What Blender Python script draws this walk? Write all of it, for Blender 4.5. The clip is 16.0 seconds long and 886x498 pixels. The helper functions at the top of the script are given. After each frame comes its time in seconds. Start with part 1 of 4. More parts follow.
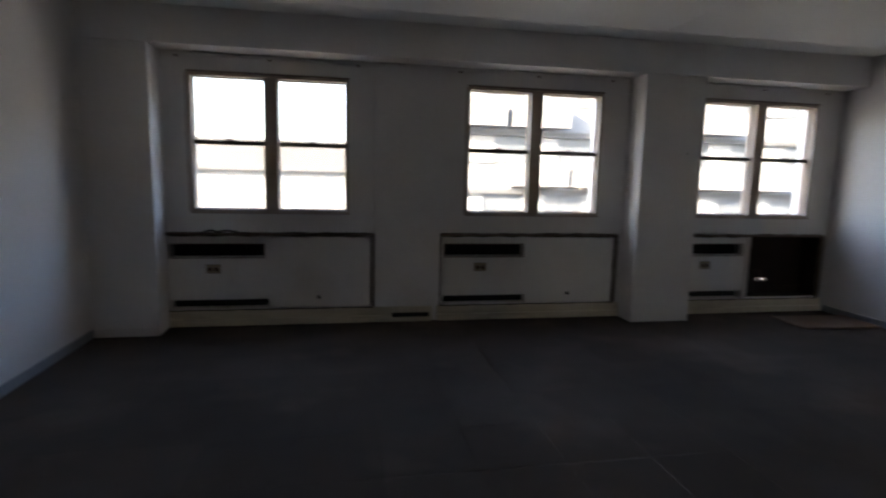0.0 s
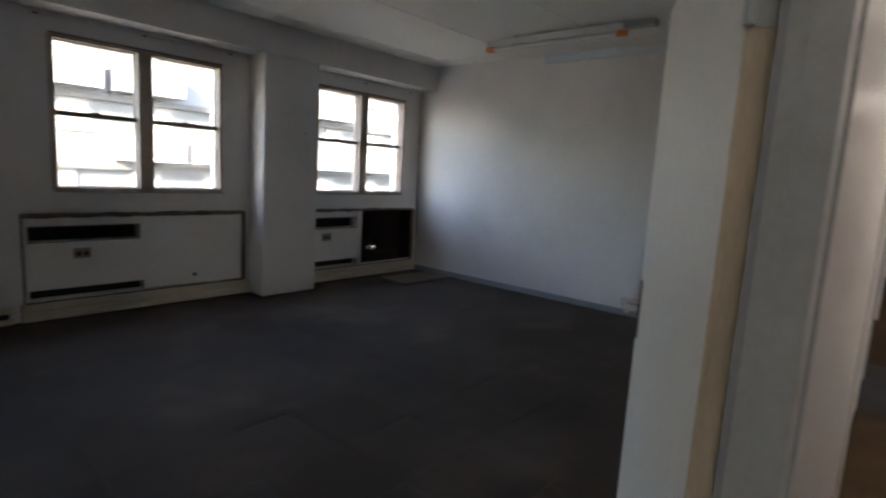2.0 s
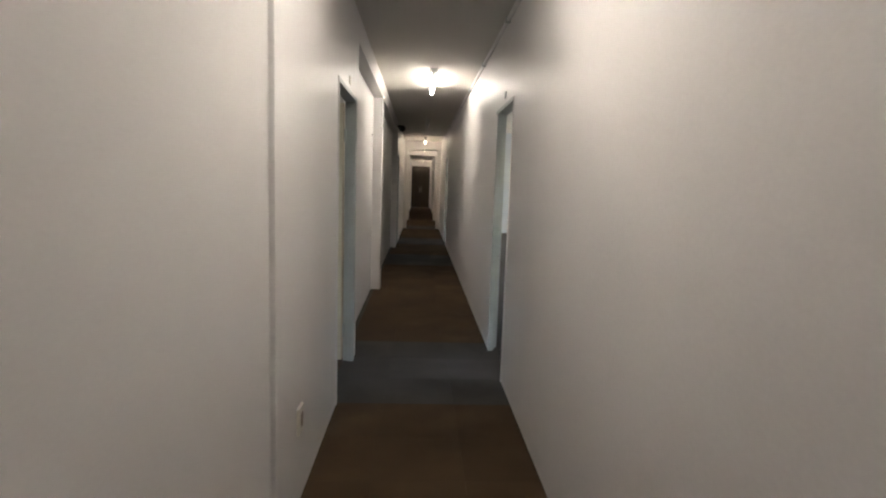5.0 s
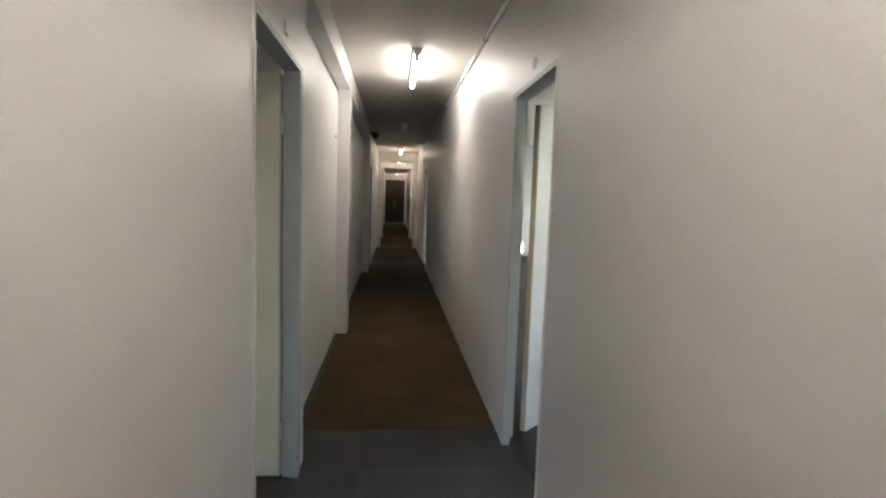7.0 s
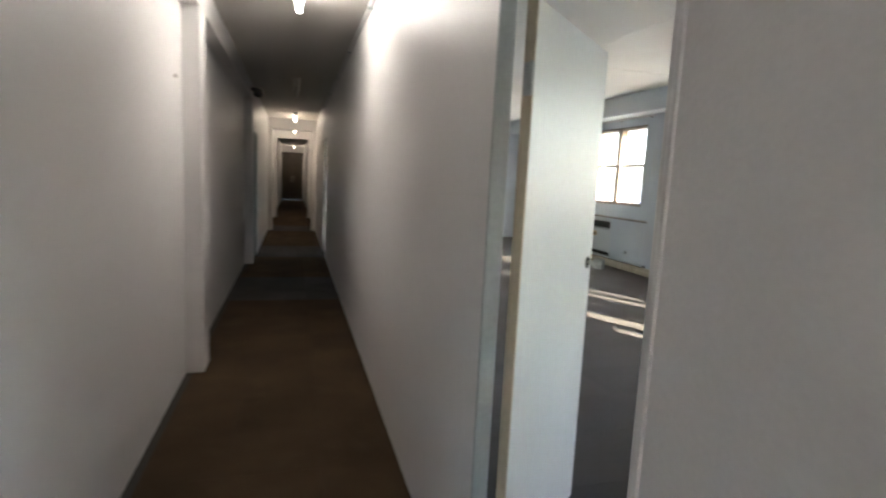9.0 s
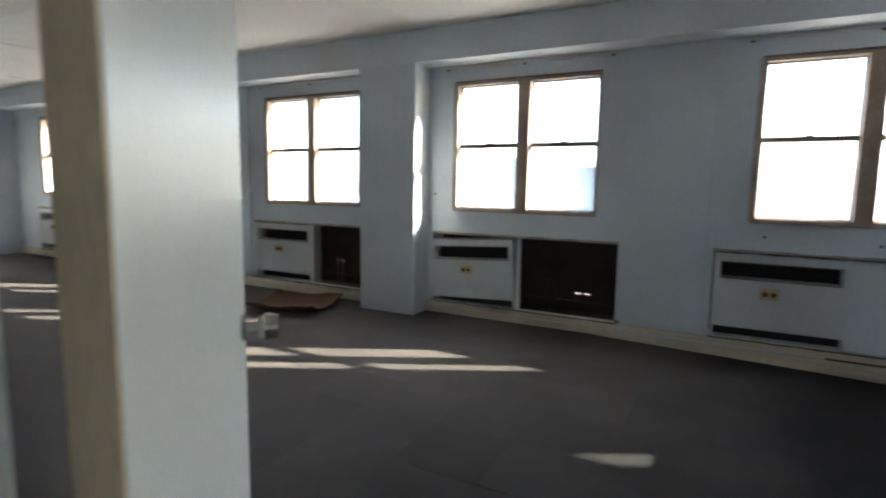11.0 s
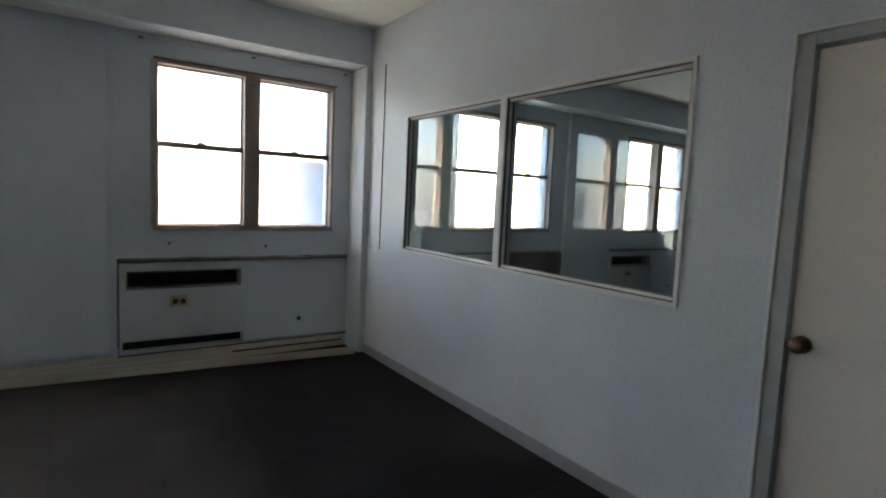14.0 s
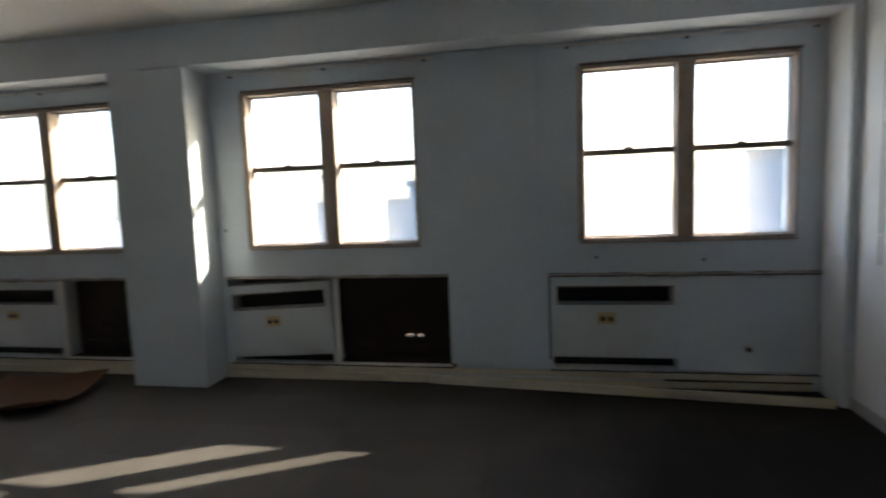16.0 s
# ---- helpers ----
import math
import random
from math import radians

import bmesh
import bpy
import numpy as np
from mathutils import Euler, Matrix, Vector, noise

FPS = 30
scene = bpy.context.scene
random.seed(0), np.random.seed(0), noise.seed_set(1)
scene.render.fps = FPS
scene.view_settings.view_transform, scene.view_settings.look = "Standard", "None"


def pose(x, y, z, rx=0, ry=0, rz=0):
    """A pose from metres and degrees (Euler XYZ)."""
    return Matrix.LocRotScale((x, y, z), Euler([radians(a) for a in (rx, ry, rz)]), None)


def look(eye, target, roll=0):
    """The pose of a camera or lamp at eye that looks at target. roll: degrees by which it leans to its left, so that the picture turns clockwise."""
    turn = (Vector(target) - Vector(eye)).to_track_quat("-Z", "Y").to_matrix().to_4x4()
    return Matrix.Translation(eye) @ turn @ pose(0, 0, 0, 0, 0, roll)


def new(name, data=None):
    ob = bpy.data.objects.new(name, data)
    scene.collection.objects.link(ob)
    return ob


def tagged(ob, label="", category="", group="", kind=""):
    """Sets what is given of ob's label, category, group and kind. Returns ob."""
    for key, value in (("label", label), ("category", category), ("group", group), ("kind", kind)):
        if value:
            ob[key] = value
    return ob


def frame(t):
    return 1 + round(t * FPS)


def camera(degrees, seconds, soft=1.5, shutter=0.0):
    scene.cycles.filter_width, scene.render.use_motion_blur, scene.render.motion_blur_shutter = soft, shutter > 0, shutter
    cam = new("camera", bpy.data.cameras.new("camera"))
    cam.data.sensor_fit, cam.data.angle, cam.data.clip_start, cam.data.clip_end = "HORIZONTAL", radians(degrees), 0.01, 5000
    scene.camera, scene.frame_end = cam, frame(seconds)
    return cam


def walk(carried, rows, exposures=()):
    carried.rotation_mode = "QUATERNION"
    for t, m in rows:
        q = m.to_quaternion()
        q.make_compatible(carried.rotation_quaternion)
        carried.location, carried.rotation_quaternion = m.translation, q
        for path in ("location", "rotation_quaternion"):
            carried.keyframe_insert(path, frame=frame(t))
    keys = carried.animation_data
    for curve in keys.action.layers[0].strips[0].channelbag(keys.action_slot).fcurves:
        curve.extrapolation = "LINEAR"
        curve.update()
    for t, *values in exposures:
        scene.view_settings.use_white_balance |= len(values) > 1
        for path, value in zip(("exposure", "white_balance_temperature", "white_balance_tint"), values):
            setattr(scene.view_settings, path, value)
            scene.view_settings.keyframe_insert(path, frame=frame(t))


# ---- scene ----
cam = camera(79.5, 16.0, soft=2.1, shutter=0.5)
PATH = [
    (0, (0.08, 0.205, 1.535), (0.441, 2.154, 1.272), 1.3),
    (0.5, (-0.016, 0.203, 1.513), (0.72, 2.04, 1.224), 2.8),
    (1, (-0.088, 0.241, 1.489), (0.941, 1.933, 1.208), 4.1),
    (1.5, (-0.026, 0.162, 1.491), (1.259, 1.665, 1.195), 4.5),
    (2, (0.024, 0.115, 1.505), (1.526, 1.404, 1.222), 3.3),
    (2.5, (-0.003, 0.093, 1.441), (1.69, 1.123, 1.17), 1.1),
    (3, (0.111, -0.068, 1.453), (1.991, 0.543, 1.15), 0.1),
    (3.5, (0.391, -0.209, 1.462), (2.347, 0.061, 1.144), 0.9),
    (4, (0.721, -0.264, 1.44), (2.693, -0.165, 1.122), 1.7),
    (4.2, (0.776, -0.28, 1.424), (2.755, -0.235, 1.134), 1.2),
    (4.5, (1.005, -0.304, 1.432), (2.986, -0.329, 1.159), 1.5),
    (7, (2.93, -0.259, 1.449), (4.912, -0.449, 1.261), 1.9),
    (7.5, (3.359, -0.225, 1.433), (5.341, -0.423, 1.254), 1.8),
    (8, (3.74, -0.221, 1.445), (5.718, -0.444, 1.256), 1.3),
    (8.2, (3.875, -0.237, 1.465), (5.849, -0.48, 1.256), 1.7),
    (10.3, (5.51, -0.764, 1.431), (6.895, -2.182, 1.163), 2.1),
    (10.5, (5.603, -0.808, 1.42), (6.847, -2.352, 1.157), 1.9),
    (11, (5.692, -0.889, 1.427), (6.623, -2.643, 1.186), 0.9),
    (11.5, (5.784, -0.987, 1.5), (6.453, -2.852, 1.23), 1.0),
    (12, (5.845, -1.06, 1.475), (6.24, -3.02, 1.258), 1.9),
    (12.5, (5.948, -1.182, 1.464), (5.797, -3.165, 1.254), 3.1),
    (13, (5.908, -1.222, 1.47), (5.176, -3.074, 1.283), 2.6),
    (13.5, (5.987, -1.243, 1.494), (4.921, -2.924, 1.304), 2.7),
    (14, (6.016, -1.232, 1.486), (4.887, -2.872, 1.304), 2.7),
    (14.5, (5.967, -1.297, 1.496), (4.976, -3.024, 1.303), 2.1),
    (15, (5.852, -1.430, 1.49), (5.321, -3.349, 1.307), 0.4),
    (15.5, (5.853, -1.601, 1.489), (5.77, -3.591, 1.307), -0.7),
    (16, (5.799, -1.816, 1.538), (6.172, -3.772, 1.346), -2.2),
]
walk(cam, [(t, look(eye, target, roll)) for t, eye, target, roll in PATH],
     [(0, 4.3, 6850, 16), (1.5, 4.5, 6850, 15), (2.5, 4.8, 6850, 12), (3.0, 4.7, 6900, 10), (3.5, 4.62, 7300, 10), (4.5, 4.75, 6900, 10), (7.0, 4.85, 6500, 10),
      (8.2, 4.9, 6500, 10), (10.3, 4.35, 6150, 10), (11.2, 4.05, 6250, 10), (12.0, 3.65, 6350, 10), (13.5, 3.65, 6350, 10), (15, 3.5, 6400, 10), (16, 3.35, 6500, 10)])

# ---------- world, sun ----------
world = bpy.data.worlds.new("sky")
scene.world = world
world.use_nodes = True
wn = world.node_tree.nodes
sky = wn.new("ShaderNodeTexSky")
sky.sky_type = "NISHITA"
sky.sun_disc = False
sky.sun_elevation = radians(23.5)
sky.sun_rotation = radians(241.8)
sky.dust_density = 3.0
wn["Background"].inputs["Strength"].default_value = 0.15
world.node_tree.links.new(sky.outputs[0], wn["Background"].inputs["Color"])

sun_data = bpy.data.lights.new("sun", "SUN")
sun_data.energy, sun_data.angle, sun_data.color = 5.0, radians(0.6), (1.0, 0.83, 0.62)
sun = new("sun", sun_data)
sun.matrix_world = look((-40, -30, 20), (-40 + 2.03, -30 + 1.09, 20 - 1.0))

TUBE = 2.75

# ---------- materials ----------


def mat(name, base, rough=0.6, metal=0.0, var=0.12, scale=3.0, fine=60.0, bump=0.05, stain=None, stain_amount=0.0, stretch=(1, 1, 1),
        per_piece=0.0, spec=0.5, lit_x=None):
    m = bpy.data.materials.new(name)
    m.use_nodes = True
    nt = m.node_tree
    b = nt.nodes["Principled BSDF"]
    b.inputs["Roughness"].default_value, b.inputs["Metallic"].default_value = rough, metal
    b.inputs["Specular IOR Level"].default_value = spec
    tc = nt.nodes.new("ShaderNodeNewGeometry")
    mp = nt.nodes.new("ShaderNodeMapping")
    mp.inputs["Scale"].default_value = stretch
    nt.links.new(tc.outputs["Position"], mp.inputs["Vector"])

    def tex(s, detail):
        n = nt.nodes.new("ShaderNodeTexNoise")
        n.inputs["Scale"].default_value, n.inputs["Detail"].default_value = s, detail
        nt.links.new(mp.outputs["Vector"], n.inputs["Vector"])
        return n

    big, small = tex(scale, 5), tex(fine, 3)

    def mix(kind, fac, a, c):
        n = nt.nodes.new("ShaderNodeMix")
        n.data_type, n.blend_type = "RGBA", kind
        for sock, v in ((n.inputs["Factor"], fac), (n.inputs["A"], a), (n.inputs["B"], c)):
            if isinstance(v, bpy.types.NodeSocket):
                nt.links.new(v, sock)
            else:
                sock.default_value = v
        return n.outputs["Result"]

    def ramp(src, lo, hi, c0, c1):
        n = nt.nodes.new("ShaderNodeValToRGB")
        n.color_ramp.elements[0].position, n.color_ramp.elements[1].position = lo, hi
        n.color_ramp.elements[0].color, n.color_ramp.elements[1].color = (c0,) * 3 + (1,), (c1,) * 3 + (1,)
        nt.links.new(src, n.inputs["Fac"])
        return n.outputs["Color"]

    col = mix("MULTIPLY", 1.0, (*base, 1), ramp(big.outputs["Fac"], 0.3, 0.7, 1 - var, 1.0))
    col = mix("MULTIPLY", 1.0, col, ramp(small.outputs["Fac"], 0.3, 0.7, 1 - var * 0.7, 1.0))
    if stain:
        patch = tex(scale * 0.7 + 0.35, 8)
        col = mix("MIX", ramp(patch.outputs["Fac"], 0.55, 0.75, 0.0, stain_amount), col, (*stain, 1))
    if lit_x:
        # brighter floor light painted in along x, blotchy
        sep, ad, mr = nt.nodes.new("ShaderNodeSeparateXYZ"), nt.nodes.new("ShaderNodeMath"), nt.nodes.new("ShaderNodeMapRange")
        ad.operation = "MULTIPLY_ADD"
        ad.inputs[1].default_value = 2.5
        mr.inputs["From Min"].default_value, mr.inputs["From Max"].default_value = lit_x[0] + 1.25, lit_x[1] + 1.25
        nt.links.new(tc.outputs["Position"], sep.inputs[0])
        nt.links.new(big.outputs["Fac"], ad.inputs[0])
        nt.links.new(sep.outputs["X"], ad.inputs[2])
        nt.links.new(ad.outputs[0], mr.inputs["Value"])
        col = mix("MIX", mr.outputs["Result"], col, mix("MULTIPLY", 1.0, (*lit_x[2], 1), ramp(small.outputs["Fac"], 0.3, 0.7, 1 - var, 1.0)))
    if per_piece:
        oi = nt.nodes.new("ShaderNodeObjectInfo")
        col = mix("MULTIPLY", 1.0, col, ramp(oi.outputs["Random"], 0.0, 1.0, 1 - per_piece, 1.0))
    nt.links.new(col, b.inputs["Base Color"])
    if bump:
        bp = nt.nodes.new("ShaderNodeBump")
        bp.inputs["Strength"].default_value, bp.inputs["Distance"].default_value = bump * 4, 0.004
        nt.links.new(small.outputs["Fac"], bp.inputs["Height"])
        nt.links.new(bp.outputs["Normal"], b.inputs["Normal"])
    rr = nt.nodes.new("ShaderNodeMapRange")
    rr.inputs["To Min"].default_value, rr.inputs["To Max"].default_value = max(rough - 0.08, 0.02), min(rough + 0.1, 1)
    nt.links.new(big.outputs["Fac"], rr.inputs["Value"])
    nt.links.new(rr.outputs["Result"], b.inputs["Roughness"])
    return m


def glow(name, colour, strength):
    m = bpy.data.materials.new(name)
    m.use_nodes = True
    nt = m.node_tree
    b = nt.nodes["Principled BSDF"]
    b.inputs["Base Color"].default_value = (0.9, 0.9, 0.9, 1)
    b.inputs["Emission Color"].default_value = (*colour, 1)
    b.inputs["Emission Strength"].default_value = strength
    return m


def glass(name, tint, haze=0.0, ior=1.5):
    m = bpy.data.materials.new(name)
    m.use_nodes = True
    nt = m.node_tree
    nt.nodes.remove(nt.nodes["Principled BSDF"])
    out = nt.nodes["Material Output"]
    tr, gl, lw, mx = (nt.nodes.new("ShaderNode" + k) for k in ("BsdfTransparent", "BsdfGlossy", "LayerWeight", "MixShader"))
    tr.inputs["Color"].default_value = (*tint, 1)
    gl.inputs["Roughness"].default_value = 0.01
    lw.inputs["Blend"].default_value = 0.5
    up, sc = nt.nodes.new("ShaderNodeMath"), nt.nodes.new("ShaderNodeMath")
    up.operation, sc.operation = "POWER", "MULTIPLY_ADD"
    up.inputs[1].default_value = 4.0
    sc.inputs[1].default_value, sc.inputs[2].default_value = 0.8, ((ior - 1) / (ior + 1)) ** 2
    nt.links.new(lw.outputs["Facing"], up.inputs[0])
    nt.links.new(up.outputs[0], sc.inputs[0])
    nt.links.new(sc.outputs[0], mx.inputs[0])
    through_part = tr.outputs[0]
    if haze:
        tl, m2 = nt.nodes.new("ShaderNodeBsdfTranslucent"), nt.nodes.new("ShaderNodeMixShader")
        tl.inputs["Color"].default_value = (0.9, 0.92, 0.95, 1)
        tx = nt.nodes.new("ShaderNodeTexNoise")
        tx.inputs["Scale"].default_value, tx.inputs["Detail"].default_value = 4.0, 6
        mr = nt.nodes.new("ShaderNodeMapRange")
        mr.inputs["To Min"].default_value, mr.inputs["To Max"].default_value = haze * 0.5, haze * 1.5
        nt.links.new(tx.outputs["Fac"], mr.inputs["Value"])
        nt.links.new(mr.outputs["Result"], m2.inputs[0])
        nt.links.new(tr.outputs[0], m2.inputs[1])
        nt.links.new(tl.outputs[0], m2.inputs[2])
        through_part = m2.outputs[0]
    nt.links.new(through_part, mx.inputs[1])
    nt.links.new(gl.outputs[0], mx.inputs[2])
    nt.links.new(mx.outputs[0], out.inputs["Surface"])
    return m


M_WALL_A = mat("wall_paint_a", (0.80, 0.775, 0.76), 0.55, var=0.14, scale=0.9, fine=90, bump=0.04, stain=(0.52, 0.47, 0.42), stain_amount=0.45)
M_WALL_B = mat("wall_paint_b", (0.655, 0.72, 0.782), 0.45, var=0.17, scale=0.9, fine=70, bump=0.05, stain=(0.52, 0.51, 0.49), stain_amount=0.6)
M_WALL_C = mat("wall_paint_corridor", (0.70, 0.68, 0.675), 0.38, var=0.07, scale=1.1, fine=110, bump=0.05, stain=(0.58, 0.55, 0.53), stain_amount=0.3)
M_CEIL = mat("ceiling_paint", (0.78, 0.78, 0.75), 0.7, var=0.06, scale=1.0, fine=70, bump=0.03, stain=(0.6, 0.57, 0.5), stain_amount=0.2)
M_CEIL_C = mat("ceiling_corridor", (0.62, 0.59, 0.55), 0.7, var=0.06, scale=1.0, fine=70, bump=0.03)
M_CARPET_A = mat("carpet_blue_grey", (0.118, 0.093, 0.076), 0.95, var=0.4, scale=0.9, fine=260, bump=0.3, stain=(0.17, 0.13, 0.10), stain_amount=0.7, per_piece=0.12, spec=0.1)
# the lighter eastern colour paints in the brighter floor light there
M_CARPET_B = mat("carpet_dark_grey", (0.030, 0.027, 0.025), 0.95, var=0.4, scale=0.9, fine=260, bump=0.3, stain=(0.075, 0.063, 0.055), stain_amount=0.5, per_piece=0.16, spec=0.1, lit_x=(4.8, 8.0, (0.135, 0.126, 0.118)))
M_CARPET_C = mat("carpet_brown", (0.10, 0.066, 0.039), 0.95, var=0.35, scale=2.2, fine=260, bump=0.3, stain=(0.14, 0.10, 0.066), stain_amount=0.4, per_piece=0.2, spec=0.1)
M_CARPET_D = mat("carpet_grey_corridor", (0.098, 0.092, 0.09), 0.95, var=0.35, scale=2.2, fine=260, bump=0.3, per_piece=0.2, spec=0.1)
M_SCREED = mat("screed", (0.05, 0.045, 0.04), 0.95, var=0.3)
M_SKIRT_Y = mat("skirting_cream", (0.70, 0.62, 0.48), 0.5, var=0.2, scale=3, fine=40, stain=(0.25, 0.2, 0.15), stain_amount=0.6, stretch=(0.6, 1, 3))
M_SKIRT_G = mat("skirting_grey", (0.32, 0.34, 0.37), 0.55, var=0.15)
M_UNIT = mat("unit_enamel", (0.80, 0.775, 0.75), 0.4, var=0.08, scale=2, stain=(0.45, 0.4, 0.34), stain_amount=0.3)
M_UNIT_B = mat("unit_enamel_blue_grey", (0.60, 0.635, 0.655), 0.4, var=0.12, scale=2, stain=(0.42, 0.38, 0.33), stain_amount=0.45)
M_TRIMW = mat("worn_ledge", (0.22, 0.165, 0.13), 0.6, var=0.35, scale=7, stain=(0.15, 0.07, 0.045), stain_amount=0.9, stretch=(0.5, 1, 1))
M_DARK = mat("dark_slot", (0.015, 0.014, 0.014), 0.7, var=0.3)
# grime colour that also paints the shade in gaps
M_GAP_GRIME = mat("gap_shade_and_grime", (0.045, 0.028, 0.02), 0.8, var=0.5, scale=9, fine=60, bump=0.2, stain=(0.16, 0.09, 0.05), stain_amount=0.8)
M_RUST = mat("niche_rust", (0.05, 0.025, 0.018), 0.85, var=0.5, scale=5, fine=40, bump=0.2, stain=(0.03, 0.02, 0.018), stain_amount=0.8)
M_BADGE = mat("badge", (0.38, 0.31, 0.22), 0.5, var=0.2, scale=20)
M_BADGE_B = mat("badge_yellow", (0.60, 0.46, 0.26), 0.5, var=0.15, scale=20)
M_TIMBER = mat("weathered_timber", (0.46, 0.36, 0.295), 0.6, var=0.35, scale=6, fine=80, bump=0.1, stain=(0.30, 0.19, 0.13), stain_amount=0.7, stretch=(1, 1, 0.4))
M_ARCH = mat("stained_architrave", (0.52, 0.44, 0.39), 0.6, var=0.35, scale=6, fine=70, stain=(0.6, 0.56, 0.52), stain_amount=0.8, stretch=(1, 1, 0.5))
M_RAIL = mat("dark_sash_rail", (0.16, 0.14, 0.125), 0.55, var=0.3, scale=8)
M_PANE_A = glass("window_glass_north", (0.93, 0.95, 0.96), 0.015)
M_PANE_B = glass("window_glass_south", (0.9, 0.93, 0.95), 0.14)
M_PANE_P = glass("partition_glass", (0.80, 0.86, 0.88), 0.0, 1.7)
M_ALU = mat("painted_aluminium", (0.72, 0.73, 0.74), 0.35, var=0.08, scale=6)
M_FRAME = mat("steel_frame_paint", (0.42, 0.45, 0.455), 0.4, var=0.15, scale=4, stain=(0.3, 0.27, 0.23), stain_amount=0.4)
M_LEAF = mat("door_white", (0.70, 0.73, 0.73), 0.35, var=0.06, scale=2, fine=50, bump=0.02)
M_LEAF_WARM = mat("door_warm_white", (0.80, 0.765, 0.71), 0.4, var=0.07, scale=2, fine=50, bump=0.02)
M_LEAF_CREAM = mat("door_cream", (0.70, 0.67, 0.55), 0.45, var=0.07, scale=2, fine=50, bump=0.02)
M_LEAF_BEIGE = mat("door_off_white", (0.72, 0.68, 0.63), 0.45, var=0.07, scale=2, fine=50, bump=0.02)
M_LIP = mat("door_edge_wood", (0.62, 0.53, 0.40), 0.6, var=0.25, scale=5, fine=60, stretch=(4, 4, 0.5))
M_CHROME = mat("worn_chrome", (0.62, 0.6, 0.57), 0.22, metal=1.0, var=0.15, scale=12)
M_KNOB = mat("bronze_knob", (0.09, 0.045, 0.03), 0.28, metal=0.5, var=0.2, scale=12)
M_HARDBOARD = mat("hardboard", (0.12, 0.05, 0.018), 0.85, var=0.35, scale=4, fine=50, stain=(0.07, 0.032, 0.016), stain_amount=0.8)
M_BOARD_PALE = mat("pale_board", (0.24, 0.155, 0.10), 0.65, var=0.3, scale=4, stain=(0.2, 0.12, 0.08), stain_amount=0.6)
M_LAMP_BODY = mat("lamp_enamel", (0.72, 0.72, 0.70), 0.4, var=0.08)
M_ORANGE = mat("orange_lamp_cap", (0.85, 0.30, 0.10), 0.4, var=0.1)
M_TUBE_OFF = mat("unlit_tube", (0.82, 0.82, 0.8), 0.25, var=0.04)
M_TUBE = glow("lit_tube", (1.0, 0.93, 0.84), TUBE)
M_TUBE_OLD = glow("worn_lit_tube", (1.0, 0.84, 0.66), TUBE * 0.5)
M_PLATE = mat("plastic_plate", (0.66, 0.63, 0.56), 0.4, var=0.08)
M_BLACK = mat("black_plastic", (0.02, 0.02, 0.02), 0.4, var=0.2)
M_END = mat("dark_door", (0.05, 0.035, 0.022), 0.45, var=0.4, scale=2)
M_FACADE = mat("facade_render", (0.13, 0.142, 0.152), 0.8, var=0.12, scale=0.5, fine=8)
# roof colour, also paints the balcony shade on the far blocks
M_FACADE_D = mat("facade_roof_and_shade", (0.034, 0.038, 0.042), 0.8, var=0.12, scale=0.5, fine=8)
M_FACADE_B = mat("facade_blue", (0.04, 0.065, 0.10), 0.6, var=0.15, scale=0.4, fine=6)
M_FWIN = mat("far_window", (0.06, 0.07, 0.08), 0.5, var=0.3, scale=0.6)
M_GROUND = mat("asphalt", (0.06, 0.06, 0.06), 0.9, var=0.3, scale=0.3)

# ---------- mesh helpers ----------


def box(bm, x0, x1, y0, y1, z0, z1, bevel=0.0):
    m = Matrix.Translation(((x0 + x1) / 2, (y0 + y1) / 2, (z0 + z1) / 2)) @ Matrix.Diagonal((abs(x1 - x0), abs(y1 - y0), abs(z1 - z0), 1))
    r = bmesh.ops.create_cube(bm, size=1.0, matrix=m)
    if bevel:
        es = list({e for v in r["verts"] for e in v.link_edges})
        bmesh.ops.bevel(bm, geom=es, offset=bevel, segments=2, profile=0.7, affect="EDGES")
    return bm


def boxed(*args, bevel=0.0):
    return box(bmesh.new(), *args, bevel=bevel)


def cyl(bm, p, q, r, seg=16, r2=None):
    p, q = Vector(p), Vector(q)
    d = q - p
    m = Matrix.Translation((p + q) / 2) @ d.to_track_quat("Z", "Y").to_matrix().to_4x4()
    bmesh.ops.create_cone(bm, cap_ends=True, segments=seg, radius1=r, radius2=r if r2 is None else r2, depth=d.length, matrix=m)
    return bm


def mesh_of(bm, name, material, smooth=False):
    me = bpy.data.meshes.new(name)
    bm.to_mesh(me)
    bm.free()
    me.materials.append(material)
    if smooth:
        me.shade_smooth()
    return me


def part(name, bm, material, parent, label="", smooth=False):
    ob = new(name, mesh_of(bm, name, material, smooth))
    ob.parent = parent
    if label:
        ob["label"] = label
    return ob


def thing(name, m, label, category, group="", kind=""):
    ob = new(name)
    ob.matrix_basis = m
    return tagged(ob, label, category, group, kind)


def structure(name, bm, material, label, category):
    return tagged(new(name, mesh_of(bm, name, material)), label, category, kind="structure")


